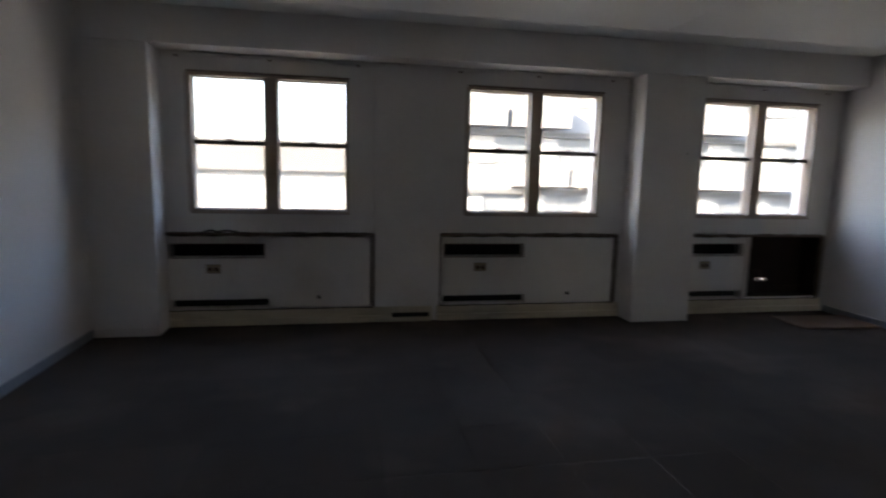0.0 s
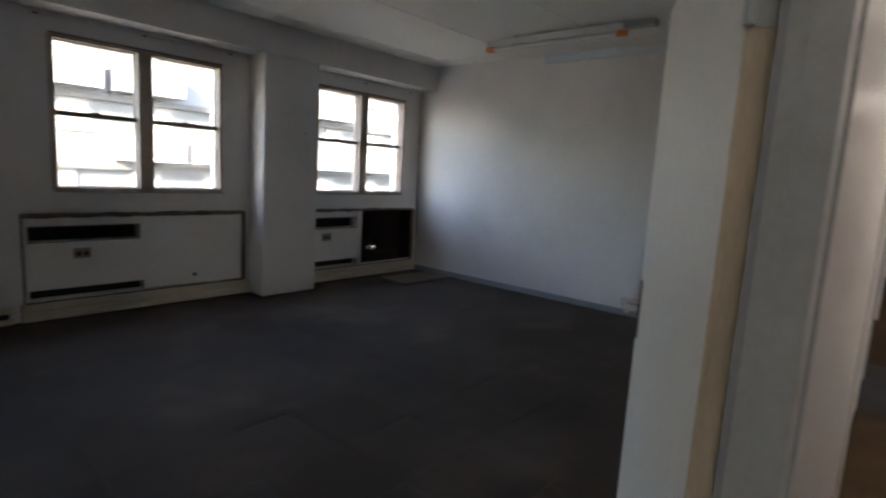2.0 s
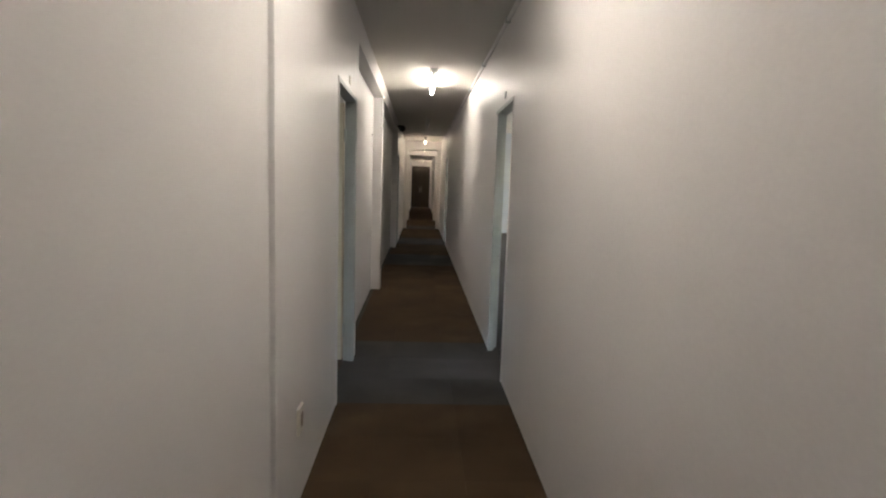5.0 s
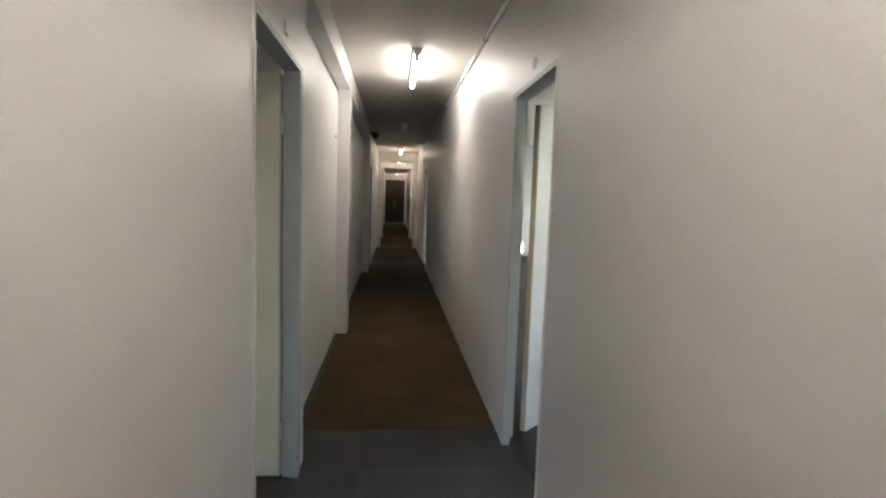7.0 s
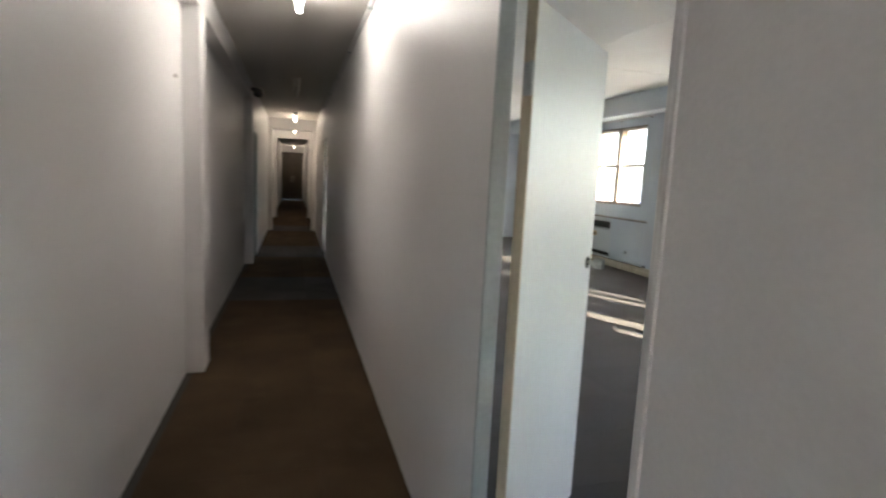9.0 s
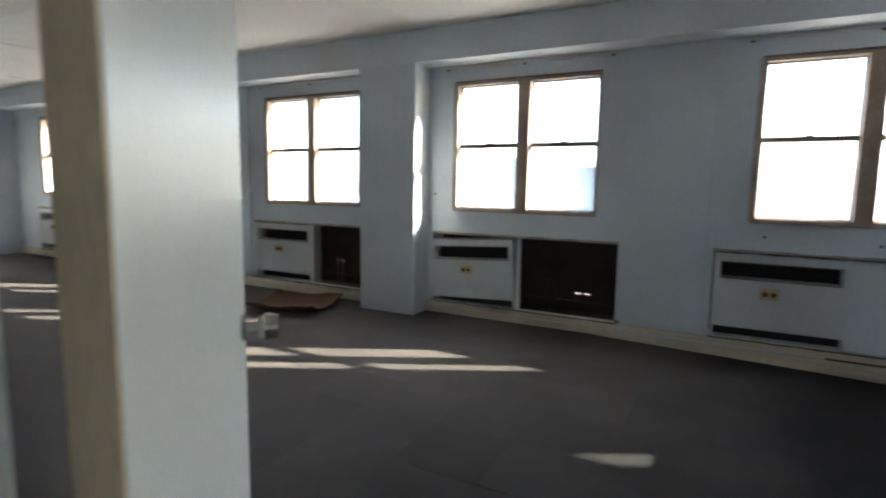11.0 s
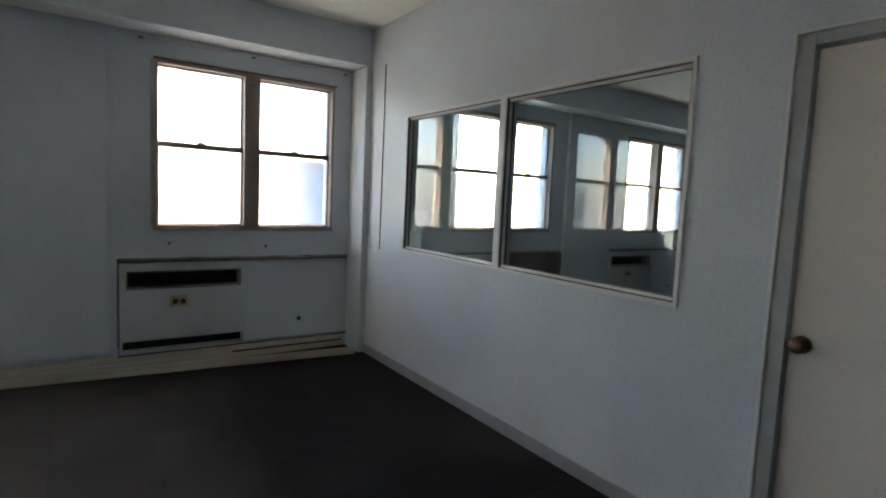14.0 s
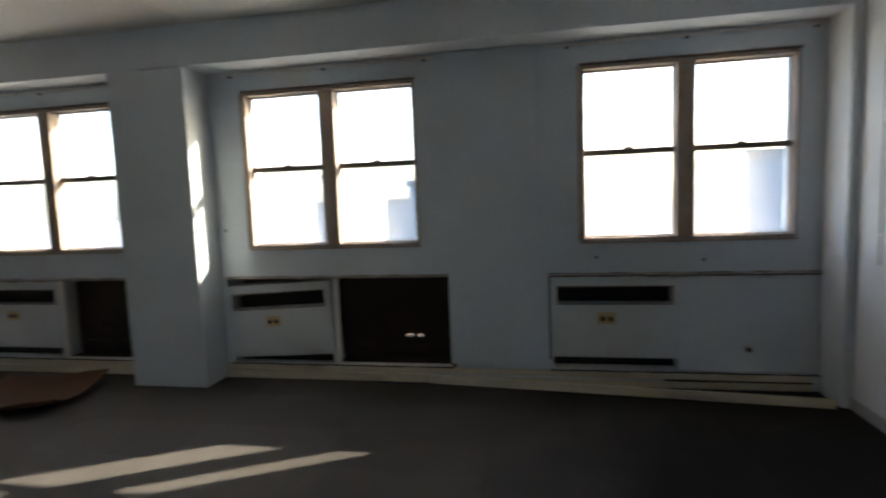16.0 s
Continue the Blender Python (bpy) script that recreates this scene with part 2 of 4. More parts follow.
def cells(along, a0, a1, t0, t1, z0, z1, holes):
    """A wall with openings: holes are (a0, a1, z0, z1) along the wall; along is 'x' or 'y', t0 and t1 its two faces."""
    bm = bmesh.new()
    us = sorted({a0, a1, *[h[0] for h in holes], *[h[1] for h in holes]})
    zs = sorted({z0, z1, *[h[2] for h in holes], *[h[3] for h in holes]})
    us, zs = [u for u in us if a0 <= u <= a1], [z for z in zs if z0 <= z <= z1]

    def full(i, j):
        if not (0 <= i < len(us) - 1 and 0 <= j < len(zs) - 1):
            return False
        u, z = (us[i] + us[i + 1]) / 2, (zs[j] + zs[j + 1]) / 2
        return not any(h[0] < u < h[1] and h[2] < z < h[3] for h in holes)

    def quad(pts):
        bm.faces.new([bm.verts.new((u, t, z) if along == "x" else (t, u, z)) for u, t, z in pts])

    for i in range(len(us) - 1):
        for j in range(len(zs) - 1):
            if not full(i, j):
                continue
            ua, ub, za, zb = us[i], us[i + 1], zs[j], zs[j + 1]
            quad([(ua, t0, za), (ub, t0, za), (ub, t0, zb), (ua, t0, zb)])
            quad([(ua, t1, za), (ub, t1, za), (ub, t1, zb), (ua, t1, zb)])
            for di, dj, pts in ((-1, 0, [(ua, t0, za), (ua, t1, za), (ua, t1, zb), (ua, t0, zb)]),
                                (1, 0, [(ub, t0, za), (ub, t1, za), (ub, t1, zb), (ub, t0, zb)]),
                                (0, -1, [(ua, t0, za), (ub, t0, za), (ub, t1, za), (ua, t1, za)]),
                                (0, 1, [(ua, t0, zb), (ub, t0, zb), (ub, t1, zb), (ua, t1, zb)])):
                if not full(i + di, j + dj):
                    quad(pts)
    bmesh.ops.remove_doubles(bm, verts=bm.verts, dist=1e-5)
    bmesh.ops.recalc_face_normals(bm, faces=bm.faces)
    return bm


# ---------- plan ----------
YA, YB = 5.80, -6.09            # window wall faces, north and south rooms
CN, CS = 0.20, -0.94            # corridor faces
RN, RS = 0.272, -1.02            # room faces of the corridor walls
AX0, AX1 = -2.22, 5.95          # north room
BX0, BX1 = 3.76, 17.6           # south room
NX0 = -3.6                      # neighbour room behind the glazed partition
CEIL, CCEIL, SOFF = 3.0, 2.72, 2.67
A_BAYS = (-0.64, 2.11, 4.86)
B_BAYS = (4.75, 7.56, 10.34, 13.12, 15.90)
N_BAYS = (1.80, -1.20)
COL_A = ((-2.22, -1.64), (3.185, 3.885))
COL_B = ((3.76, 3.825), (8.64, 9.35), (14.15, 14.85))
NZ0, NZ1 = 0.165, 0.925         # heater niche
ND0, ND1 = -1.02, 1.0           # niche across the bay
WW, WZ0, WZ1 = 0.757, 1.158, 2.487
FM, SM = 0.025, 0.012              # window frame and sash members
DZ = -0.035                       # the south niches lie a little lower

# ---------- large structure ----------


def window_wall(name, bays, x0, x1, face, sgn, material, slots):
    holes = []
    for c in bays:
        holes.append((c - WW, c + WW, WZ0, WZ1))
        a, b = c + sgn * ND0, c + sgn * ND1
        holes.append((max(min(a, b), x0 + 0.002), min(max(a, b), x1 - 0.002), NZ0 + (DZ if sgn < 0 else 0), NZ1 + (DZ if sgn < 0 else 0)))
    structure(name, cells("x", x0, x1, face, face + sgn * 0.24, 0, CEIL, holes), material, "painted plaster window wall, stained and worn", "wall")
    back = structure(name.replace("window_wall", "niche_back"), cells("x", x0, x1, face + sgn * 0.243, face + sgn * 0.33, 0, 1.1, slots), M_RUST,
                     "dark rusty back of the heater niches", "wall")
    return back


A_SLOTS = [(5.19, 5.27, 0.325, 0.37), (5.29, 5.38, 0.325, 0.37)]
B_SLOTS = [(6.87, 6.93, 0.315, 0.34), (6.95, 7.03, 0.315, 0.34)]
window_wall("window_wall_north", A_BAYS, AX0, AX1, YA, 1, M_WALL_A, A_SLOTS)
window_wall("window_wall_south", B_BAYS, BX0, BX1, YB, -1, M_WALL_B, B_SLOTS)
window_wall("window_wall_neighbour", N_BAYS, NX0, BX0 - 0.1, YB, -1, M_WALL_B, [])

DA = (-0.35, 0.90)              # door into the north room
DL = (4.73, 5.63)               # second door of the north room
DR = (5.19, 6.07)               # door into the south room
DR2 = (13.80, 14.67)
DH = 2.06
HX0, HX1 = 5.78, 13.2           # recessed stretch of the corridor's north wall
FAR_N = ((13.3, 14.14), (18.2, 19.0), (22.4, 23.2), (27.0, 27.8))
FAR_S = ((18.6, 19.4), (22.6, 23.4), (27.2, 28.0))
CEND = 33.0

# the corridor's walls: a corridor skin and a room skin of the same partition
structure("wall_corridor_north", cells("x", -3.0, HX0, CN, (CN + RN) / 2, 0, CCEIL, [(*DA, -1, DH), (*DL, -1, DH)]), M_WALL_C,
          "warm white painted corridor wall, slightly glossy", "wall")
structure("wall_room_north", cells("x", -3.0, HX0, (CN + RN) / 2, RN, 0, CEIL, [(*DA, -1, DH), (*DL, -1, DH)]), M_WALL_A, "pale painted wall", "wall")
structure("wall_corridor_recess", boxed(HX0, HX1, CN + 0.12, CN + 0.24, 0, CCEIL), M_WALL_C, "recessed warm white corridor wall", "wall")
structure("corridor_header", cells("x", HX0, HX1, CN, CN + 0.12, 2.51, CCEIL, []), M_WALL_C, "painted header above recessed corridor wall", "trim")
structure("corridor_pilaster", boxed(8.50, 8.74, CN, CN + 0.12, 0, 2.51, bevel=0.006), M_WALL_C, "painted pilaster on the corridor wall", "pillar")
structure("wall_corridor_north_far", cells("x", HX1, CEND, CN, CN + 0.12, 0, CCEIL, [(*d, -1, DH) for d in FAR_N]), M_WALL_C, "warm white corridor wall with doors", "wall")
S_DOORS = [(*d, -1, DH) for d in ((DR[0], DR[1] - 0.127), DR2, *FAR_S)]
structure("wall_corridor_south", cells("x", -3.0, CEND, (CS + RS) / 2, CS, 0, CCEIL, S_DOORS), M_WALL_C,
          "warm white painted corridor wall, slightly glossy", "wall")
structure("wall_room_south", cells("x", -3.6, BX1, RS, (CS + RS) / 2, 0, CEIL, [(*d, -1, DH) for d in (DR, DR2)]), M_WALL_B, "pale blue-grey painted wall", "wall")
structure("wall_corridor_west", boxed(-3.12, -3.0, RS, RN, 0, CCEIL), M_WALL_C, "plain corridor end wall", "wall")
structure("wall_corridor_east", cells("y", CS - 0.1, CN + 0.1, CEND, CEND + 0.12, 0, CCEIL, [(-0.87, 0.19, -1, 2.40)]), M_WALL_C, "end wall around a dark doorway", "wall")
structure("wall_north_room_west", boxed(AX0 - 0.12, AX0, RN, YA + 0.24, 0, CEIL), M_WALL_A, "pale blue-white painted side wall", "wall")
structure("wall_north_room_east", boxed(AX1, AX1 + 0.12, RN + 0.13, YA + 0.24, 0, CEIL), M_WALL_A, "pale blue-white painted side wall", "wall")
structure("wall_south_room_east", boxed(BX1, BX1 + 0.12, YB - 0.24, RS, 0, CEIL), M_WALL_B, "plain painted end wall", "wall")
structure("wall_neighbour_west", boxed(NX0 - 0.12, NX0, YB - 0.24, RS, 0, CEIL), M_WALL_B, "plain painted end wall", "wall")
GY0, GY1, GZ0, GZ1 = -5.11, -2.60, 1.045, 2.17
PDY = (-2.17, -1.34)
structure("partition_wall", cells("y", YB, RS, BX0 - 0.1, BX0, 0, CEIL, [(GY0, GY1, GZ0, GZ1), (*PDY, -1, 2.16)]), M_WALL_B,
          "pale blue partition wall with an internal window", "wall")

structure("slab_over_rooms", boxed(-3.9, 38, YB - 0.3, YA + 0.3, CEIL + 0.06, CEIL + 0.3), M_CEIL, "concrete slab over the rooms", "ceiling")
structure("slab_under_rooms", boxed(-3.9, 38, YB - 0.3, YA + 0.3, -0.3, -0.012), M_SCREED, "concrete floor slab", "floor")


def ceiling(name, x0, x1, y0, y1, z, step_x, step_y, material, off=(0, 0)):
    bm = boxed(x0, x1, y0, y1, z, z + 0.05)
    x = x0 + step_x + off[0]
    while x < x1 - 0.1:
        box(bm, x - 0.012, x + 0.012, y0, y1, z - 0.003, z + 0.01)
        x += step_x
    y = y0 + step_y + off[1]
    while y < y1 - 0.1:
        box(bm, x0, x1, y - 0.012, y + 0.012, z - 0.0035, z + 0.01)
        y += step_y
    structure(name, bm, material, "off-white ceiling boards with flat cover strips", "ceiling")


ceiling("ceiling_north_room", AX0, AX1, RN, YA, CEIL, 2.4, 1.2, M_CEIL, (0.6, 0.1))
ceiling("ceiling_south_room", BX0, BX1, YB, RS, CEIL, 2.4, 2.4, M_CEIL)
ceiling("ceiling_neighbour", NX0, BX0 - 0.1, YB, RS, CEIL, 2.4, 2.4, M_CEIL)
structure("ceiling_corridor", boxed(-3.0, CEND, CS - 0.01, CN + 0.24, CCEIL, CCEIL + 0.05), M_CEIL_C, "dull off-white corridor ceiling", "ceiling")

# columns and the beam over the windows
for nm, cols, face, sgn, x0, x1, m in (("north", COL_A, YA, -1, AX0, AX1, M_WALL_A), ("south", COL_B, YB, 1, BX0, BX1, M_WALL_B)):
    front = face + sgn * 0.315
    structure("beam_" + nm, boxed(x0, x1, front, face, SOFF, CEIL, bevel=0.008), m, "painted concrete beam above the windows", "beam")
    for a, b in cols:
        structure("column_" + nm, boxed(a, b, front + sgn * 0.003, face - sgn * 0.003, 0, SOFF - 0.001, bevel=0.008), m, "painted square concrete column", "column")
structure("beam_neighbour", boxed(NX0, BX0 - 0.1, YB, YB + 0.315, SOFF, CEIL), M_WALL_B, "painted concrete beam above the windows", "beam")
structure("column_neighbour", boxed(3.15, BX0 - 0.1, YB + 0.003, YB + 0.31, 0, SOFF), M_WALL_B, "painted square concrete column", "column")

# flat piers between two bays of one pair
for nm, a, b, face, sgn, m in (("north", 0.385, 1.075, YA, -1, M_WALL_A), ("south", 5.83, 6.57, YB, 1, M_WALL_B), ("south", 11.4, 12.1, YB, 1, M_WALL_B),
                               ("neighbour", 0.08, 0.80, YB, 1, M_WALL_B)):
    structure("pier_" + nm, boxed(a, b, face + sgn * 0.05, face - sgn * 0.003, 0.17, SOFF - 0.002, bevel=0.006), m, "shallow painted pier between two windows", "pillar")

# coloured strip stands in for the shadow gap along the ceiling
structure("cornice_strip", boxed(AX1 - 0.03, AX1 - 0.001, 0.5, 3.7, 2.90, CEIL - 0.004, bevel=0.004), M_WALL_B, "grey-blue strip drawn for the shadow gap between wall and ceiling", "trim")
# corridor cross beams with pilasters
for x in (18.3, 22.1):
    structure("corridor_beam", boxed(x, x + 0.3, CS, CN, 2.46, CCEIL - 0.001), M_WALL_C, "painted cross beam under the corridor ceiling", "beam")
    for y0, y1 in ((CS, CS + 0.1), (CN - 0.1, CN)):
        structure("corridor_pilaster", boxed(x, x + 0.3, y0, y1, 0, 2.459), M_WALL_C, "painted pilaster on the corridor wall", "pillar")

# ---------- outside ----------
structure("ground", boxed(-600, 600, -600, 600, -13.2, -13.0), M_GROUND, "grey street level far below", "ground")


def far_building(x0, x1, y, depth, base, top, storey, step, wall_m, label, faces, balcony, eaves=(0.1, 0.6)):
    b = thing("apartment_building", pose(0, 0, 0), label, "building")
    y0, y1 = (y, y + depth) if faces < 0 else (y - depth, y)
    front = y0 if faces < 0 else y1
    part("wall", boxed(x0, x1, y0, y1, base, top), wall_m, b)
    part("roof", boxed(x0 - 0.3, x1 + 0.3, y0 - 0.3, y1 + 0.3, top - eaves[0], top + eaves[1]), M_FACADE_D, b)
    pane = mesh_of(boxed(-0.75, 0.75, -0.05, 0.05, 0, 1.5), "window", M_FWIN)
    pier = mesh_of(boxed(-0.55, 0.55, -0.12, 0.12, 0, 1.2), "pier", wall_m)
    rail = mesh_of(boxed(-step * 0.44, step * 0.44, -0.45, 0.45, 0, 1.0), "balcony", wall_m)
    z = base + (2.3 if balcony else 1.0)
    k = 0
    while z + storey < top + 0.5:
        n = int((x1 - x0) / step)
        if balcony:
            # dark strips and bands paint in the shade of the balcony storeys
            part("loggia", boxed(x0 + 0.05, x1 - 0.05, front - 0.05, front + 0.05, z, z + 1.2), M_FWIN, b, "dark strip painted as the shaded window row")
            part("band", boxed(x0 - 0.05, x1 + 0.05, front - 0.3, front + 0.1, z + 1.201, z + 1.42), M_FACADE_D, b)
        else:
            part("band", boxed(x0 - 0.05, x1 + 0.05, front - 0.12, front + 0.12, z - 0.55, z - 0.25), M_FACADE_D, b)
        for i in range(n):
            w = new("pier" if balcony else "window", pier if balcony else pane)
            w.parent = b
            w.location = (x0 + (i + 0.5 + (0.17 if balcony and k % 2 else 0.0)) * step, front, z)
            if balcony and (i + k) % 3 != 2:
                q = new("balcony", rail)
                q.parent = b
                q.location = (x0 + (i + 0.5) * step, front + faces * 0.45, z - 1.02)
        z += storey
        k += 1
    return b


far_building(4.2, 46, 24.0, 12, -13, 9.5, 2.6, 3.0, M_FACADE, "white rendered apartment block with balconies across the street", -1, True)
far_building(-32, 3.6, 25.0, 12, -13, 2.2, 3.1, 3.4, M_FACADE, "lower white rendered block across the street", -1, False, (0.5, 0.85))
far_building(-26, -7.4, -42.0, 12, -13, 3.4, 3.2, 3.2, M_FACADE_B, "blue-grey office block beyond the south windows", 1, False)
far_building(2, 40, -75.0, 14, -13, 1.0, 3.2, 9.0, M_FACADE_B, "pale low building far beyond the south windows", 1, False)

far_building(15.5, 20.5, -60.0, 10, -13, 3.0, 3.2, 2.4, M_FACADE_B, "narrow blue-grey block beyond the south windows", 1, False)
far_building(26.5, 31.0, -61.0, 10, -13, 4.1, 3.2, 2.2, M_FACADE_B, "narrow blue-grey tower beyond the south windows", 1, False)

# ---------- windows ----------
WIN_NO = [0]


def window(m, pane_m):
    WIN_NO[0] += 1
    w = thing("window_%d" % WIN_NO[0], m, "pair of weathered timber sash windows, closed", "window", kind="structure")
    fr = bmesh.new()
    box(fr, -WW, WW, -0.010, 0.13, WZ1 - FM, WZ1, 0.004)
    box(fr, -WW, -WW + FM, -0.006, 0.13, WZ0 + FM, WZ1 - FM, 0.004)
    box(fr, WW - FM, WW, -0.006, 0.13, WZ0 + FM, WZ1 - FM, 0.004)
    box(fr, -WW, WW, -0.006, 0.13, WZ0, WZ0 + FM, 0.004)
    part("window_frame", fr, M_TIMBER, w)
    part("mullion", boxed(-0.066, 0.066, -0.010, 0.13, WZ0 + FM, WZ1 - FM, bevel=0.006), M_TIMBER, w)
    for nm, a, b in (("architrave", -WW - 0.028, -WW - 0.001),):
        part(nm, boxed(a, b, -0.010, -0.001, WZ0, WZ1, bevel=0.003), M_ARCH, w, "brown stained architrave strip")
    part("window_sill", boxed(-WW - 0.01, WW + 0.01, -0.022, -0.002, WZ0 - 0.018, WZ0 - 0.001, bevel=0.004), M_TIMBER, w, "narrow worn timber sill")
    part("head_rail", boxed(-WW - 0.01, WW + 0.01, -0.018, -0.002, WZ1 + 0.001, WZ1 + 0.02, bevel=0.004), M_TRIMW, w, "dark stained head rail")
    mid = (WZ0 + WZ1) / 2 + 0.015
    for a, b in ((-WW + FM, -0.066), (0.066, WW - FM)):
        for z0, z1, y in ((WZ0 + FM, mid - 0.012, 0.065), (mid + 0.012, WZ1 - FM, 0.092)):
            s = cells("x", a, b, y - 0.012, y + 0.012, z0, z1, [(a + SM, b - SM, z0 + SM, z1 - SM)])
            sash = part("sash", s, M_TIMBER, w)
            part("pane", boxed(a + SM - 0.002, b - SM + 0.002, y - 0.002, y + 0.002, z0 + SM - 0.002, z1 - SM + 0.002), pane_m, sash)
        part("meeting_rail", boxed(a, b, 0.045, 0.108, mid - 0.02, mid + 0.02, bevel=0.003), M_RAIL, w, "dark meeting rail")
        part("sash_catch", boxed((a + b) / 2 - 0.03, (a + b) / 2 + 0.03, 0.05, 0.075, mid + 0.021, mid + 0.038, bevel=0.004), M_RAIL, w)
    return w


WINDOWS = [window(pose(c, YA, 0), M_PANE_A) for c in A_BAYS] + [window(pose(c, YB, 0, 0, 0, 180), M_PANE_B) for c in (*B_BAYS, *N_BAYS)]


def ragged_strip(u0, u1, z0, z1, y, amp, upright=False, n=36):
    """A thin strip with a torn outline, lying on the plane y; upright strips run along z."""
    bm = bmesh.new()
    rows = []
    for i in range(n + 1):
        f = i / n
        lo, hi = (amp * noise.noise((f * 14 + u0 * 7, z0 * 31 + k, 2.0)) for k in (0, 5))
        if upright:
            pair = ((u0 + lo, z0 + f * (z1 - z0)), (u1 + hi, z0 + f * (z1 - z0)))
        else:
            pair = ((u0 + f * (u1 - u0), z0 + lo), (u0 + f * (u1 - u0), z1 + hi))
        rows.append([bm.verts.new((u, y + d, z)) for d in (0.0, 0.002) for u, z in pair])
    for a, b in zip(rows, rows[1:]):
        for p, q in ((0, 1), (1, 3), (3, 2), (2, 0)):
            bm.faces.new((a[p], b[p], b[q], a[q]))
    bmesh.ops.recalc_face_normals(bm, faces=bm.faces)
    return bm


def ledge(m, u0, u1, label):
    t = thing("niche_ledge", m, label, "trim", "niche ledges", "structure")
    north = m.translation.y > 0
    part("board", boxed(u0, u1, -0.05 if north else -0.032, -0.002, NZ1, NZ1 + (0.022 if north else 0.014), bevel=0.003), M_TRIMW if north else M_ARCH, t)
    amp = 0.011 if north else 0.005
    # dark gaps and grime round the niche drawn as ragged strips
    part("sealant_strip", ragged_strip(u0 + 0.01, u1 - 0.01, NZ1 - 0.012, NZ1 - 0.004, -0.0075, amp), M_GAP_GRIME, t, "ragged dark strip drawn as the grimy niche gap")
    part("sealant_strip", ragged_strip(u0 - 0.005, u1 + 0.02, NZ1 + (0.023 if north else 0.015), NZ1 + (0.027 if north else 0.018), -0.004, amp), M_GAP_GRIME, t, "ragged dark strip drawn as the grimy niche gap")
    part("sealant_strip", ragged_strip(u0, u1, NZ0 - 0.006, NZ0 + 0.006, -0.034, 0.006), M_GAP_GRIME, t, "ragged dark strip drawn as the grimy niche gap")
    part("sealant_strip", ragged_strip(u1 + 0.018, u1 + 0.030, NZ0, NZ1 + 0.02, -0.004, 0.010, True), M_GAP_GRIME, t, "ragged dark strip drawn as the grimy niche gap")
    if north:
        part("sealant_strip", ragged_strip(u0 - 0.012, u0 + 0.006, NZ0, NZ1 + 0.02, -0.004, 0.009, True), M_GAP_GRIME, t, "ragged dark strip drawn as the grimy niche gap")
    part("side_batten", boxed(u1, u1 + 0.02, -0.03, -0.002, NZ0, NZ1 + 0.02), M_TRIMW, t)


def curtain_track(m, length):
    t = thing("curtain_track", m, "old painted curtain track under the beam above a window", "curtain track", "curtain tracks")
    part("rail", boxed(-length / 2, length / 2, -0.02, -0.005, SOFF - 0.032, SOFF - 0.012, bevel=0.003), M_WALL_A, t)
    for x in (-length / 2 + 0.1, 0.0, length / 2 - 0.1):
        part("bracket", boxed(x - 0.015, x + 0.015, -0.022, -0.003, SOFF - 0.05, SOFF - 0.033, bevel=0.003), M_TRIMW, t)


for c in A_BAYS:
    curtain_track(pose(c, YA, 0), 1.9)
for c in B_BAYS:
    curtain_track(pose(c, YB, 0, 0, 0, 180), 1.9)

# ---------- heaters ----------


def heater(m, badge_m, width=1.0):
    """A fan convector that fills one half of a niche; the origin lies at its lower left front corner."""
    h = thing("convector_heater", m, "white enamelled fan convector heater in a wall niche, dusty and worn", "heater", "convector heaters")
    z1 = 0.735
    x1 = width
    sl0, sl1, st0, st1 = 0.035 if badge_m == M_BADGE else 0.06, width - 0.06, 0.525, 0.655
    body = cells("x", 0, x1, 0.0, 0.2, 0.0, z1, [(sl0, sl1, st0, st1), (0.02, width - 0.02, 0.004, 0.092)])
    part("body", body, M_UNIT if badge_m == M_BADGE else M_UNIT_B, h)
    # black plates stand in for the unlit inside of the heater
    part("outlet_backing", boxed(sl0, sl1, 0.12, 0.18, st0, st1), M_DARK, h, "black plate drawn for the dark inside of the outlet")
    part("intake_backing", boxed(0.02, width - 0.02, 0.10, 0.16, 0.004, 0.092), M_DARK, h, "black plate drawn for the dark inside of the intake")
    fr = bmesh.new()
    box(fr, sl0 - 0.012, sl1 + 0.012, -0.006, 0.0, st1, st1 + 0.01)
    box(fr, sl0 - 0.012, sl1 + 0.012, -0.006, 0.0, st0 - 0.01, st0)
    box(fr, sl0 - 0.012, sl0, -0.006, 0.0, st0, st1)
    box(fr, sl1, sl1 + 0.012, -0.006, 0.0, st0, st1)
    part("outlet_frame", fr, M_TRIMW, h, "grubby outlet surround")
    for k in range(5):
        sl = bmesh.new()
        box(sl, sl0 + 0.005, sl1 - 0.005, -0.014, 0.014, -0.0015, 0.0015)
        s = part("slat", sl, M_DARK, h)
        s.matrix_basis = pose(0, 0.04, st0 + 0.02 + k * 0.023, -35)
    bx = width * 0.44
    b = part("badge", boxed(bx - 0.07, bx + 0.07, -0.005, 0.0, 0.36, 0.455, bevel=0.002), badge_m, h, "small square control plate")
    for dx in (-0.03, 0.03):
        kb = bmesh.new()
        cyl(kb, (bx + dx, -0.016, 0.405), (bx + dx, -0.004, 0.405), 0.022, 16, 0.018)
        part("control_knob", kb, M_KNOB, b)
    return h


def cover_panel(m, width, label, knob_x, knob_z, face=None):
    p = thing("cover_panel", m, label, "panel", "niche cover panels")
    part("board", boxed(0, width, 0, 0.02, 0, 0.735, bevel=0.003), face or M_UNIT, p)
    kb = bmesh.new()
    cyl(kb, (knob_x, -0.02, knob_z), (knob_x, 0.0, knob_z), 0.016, 14, 0.02)
    part("knob", kb, M_BLACK, p, "small dark knob")
    return p


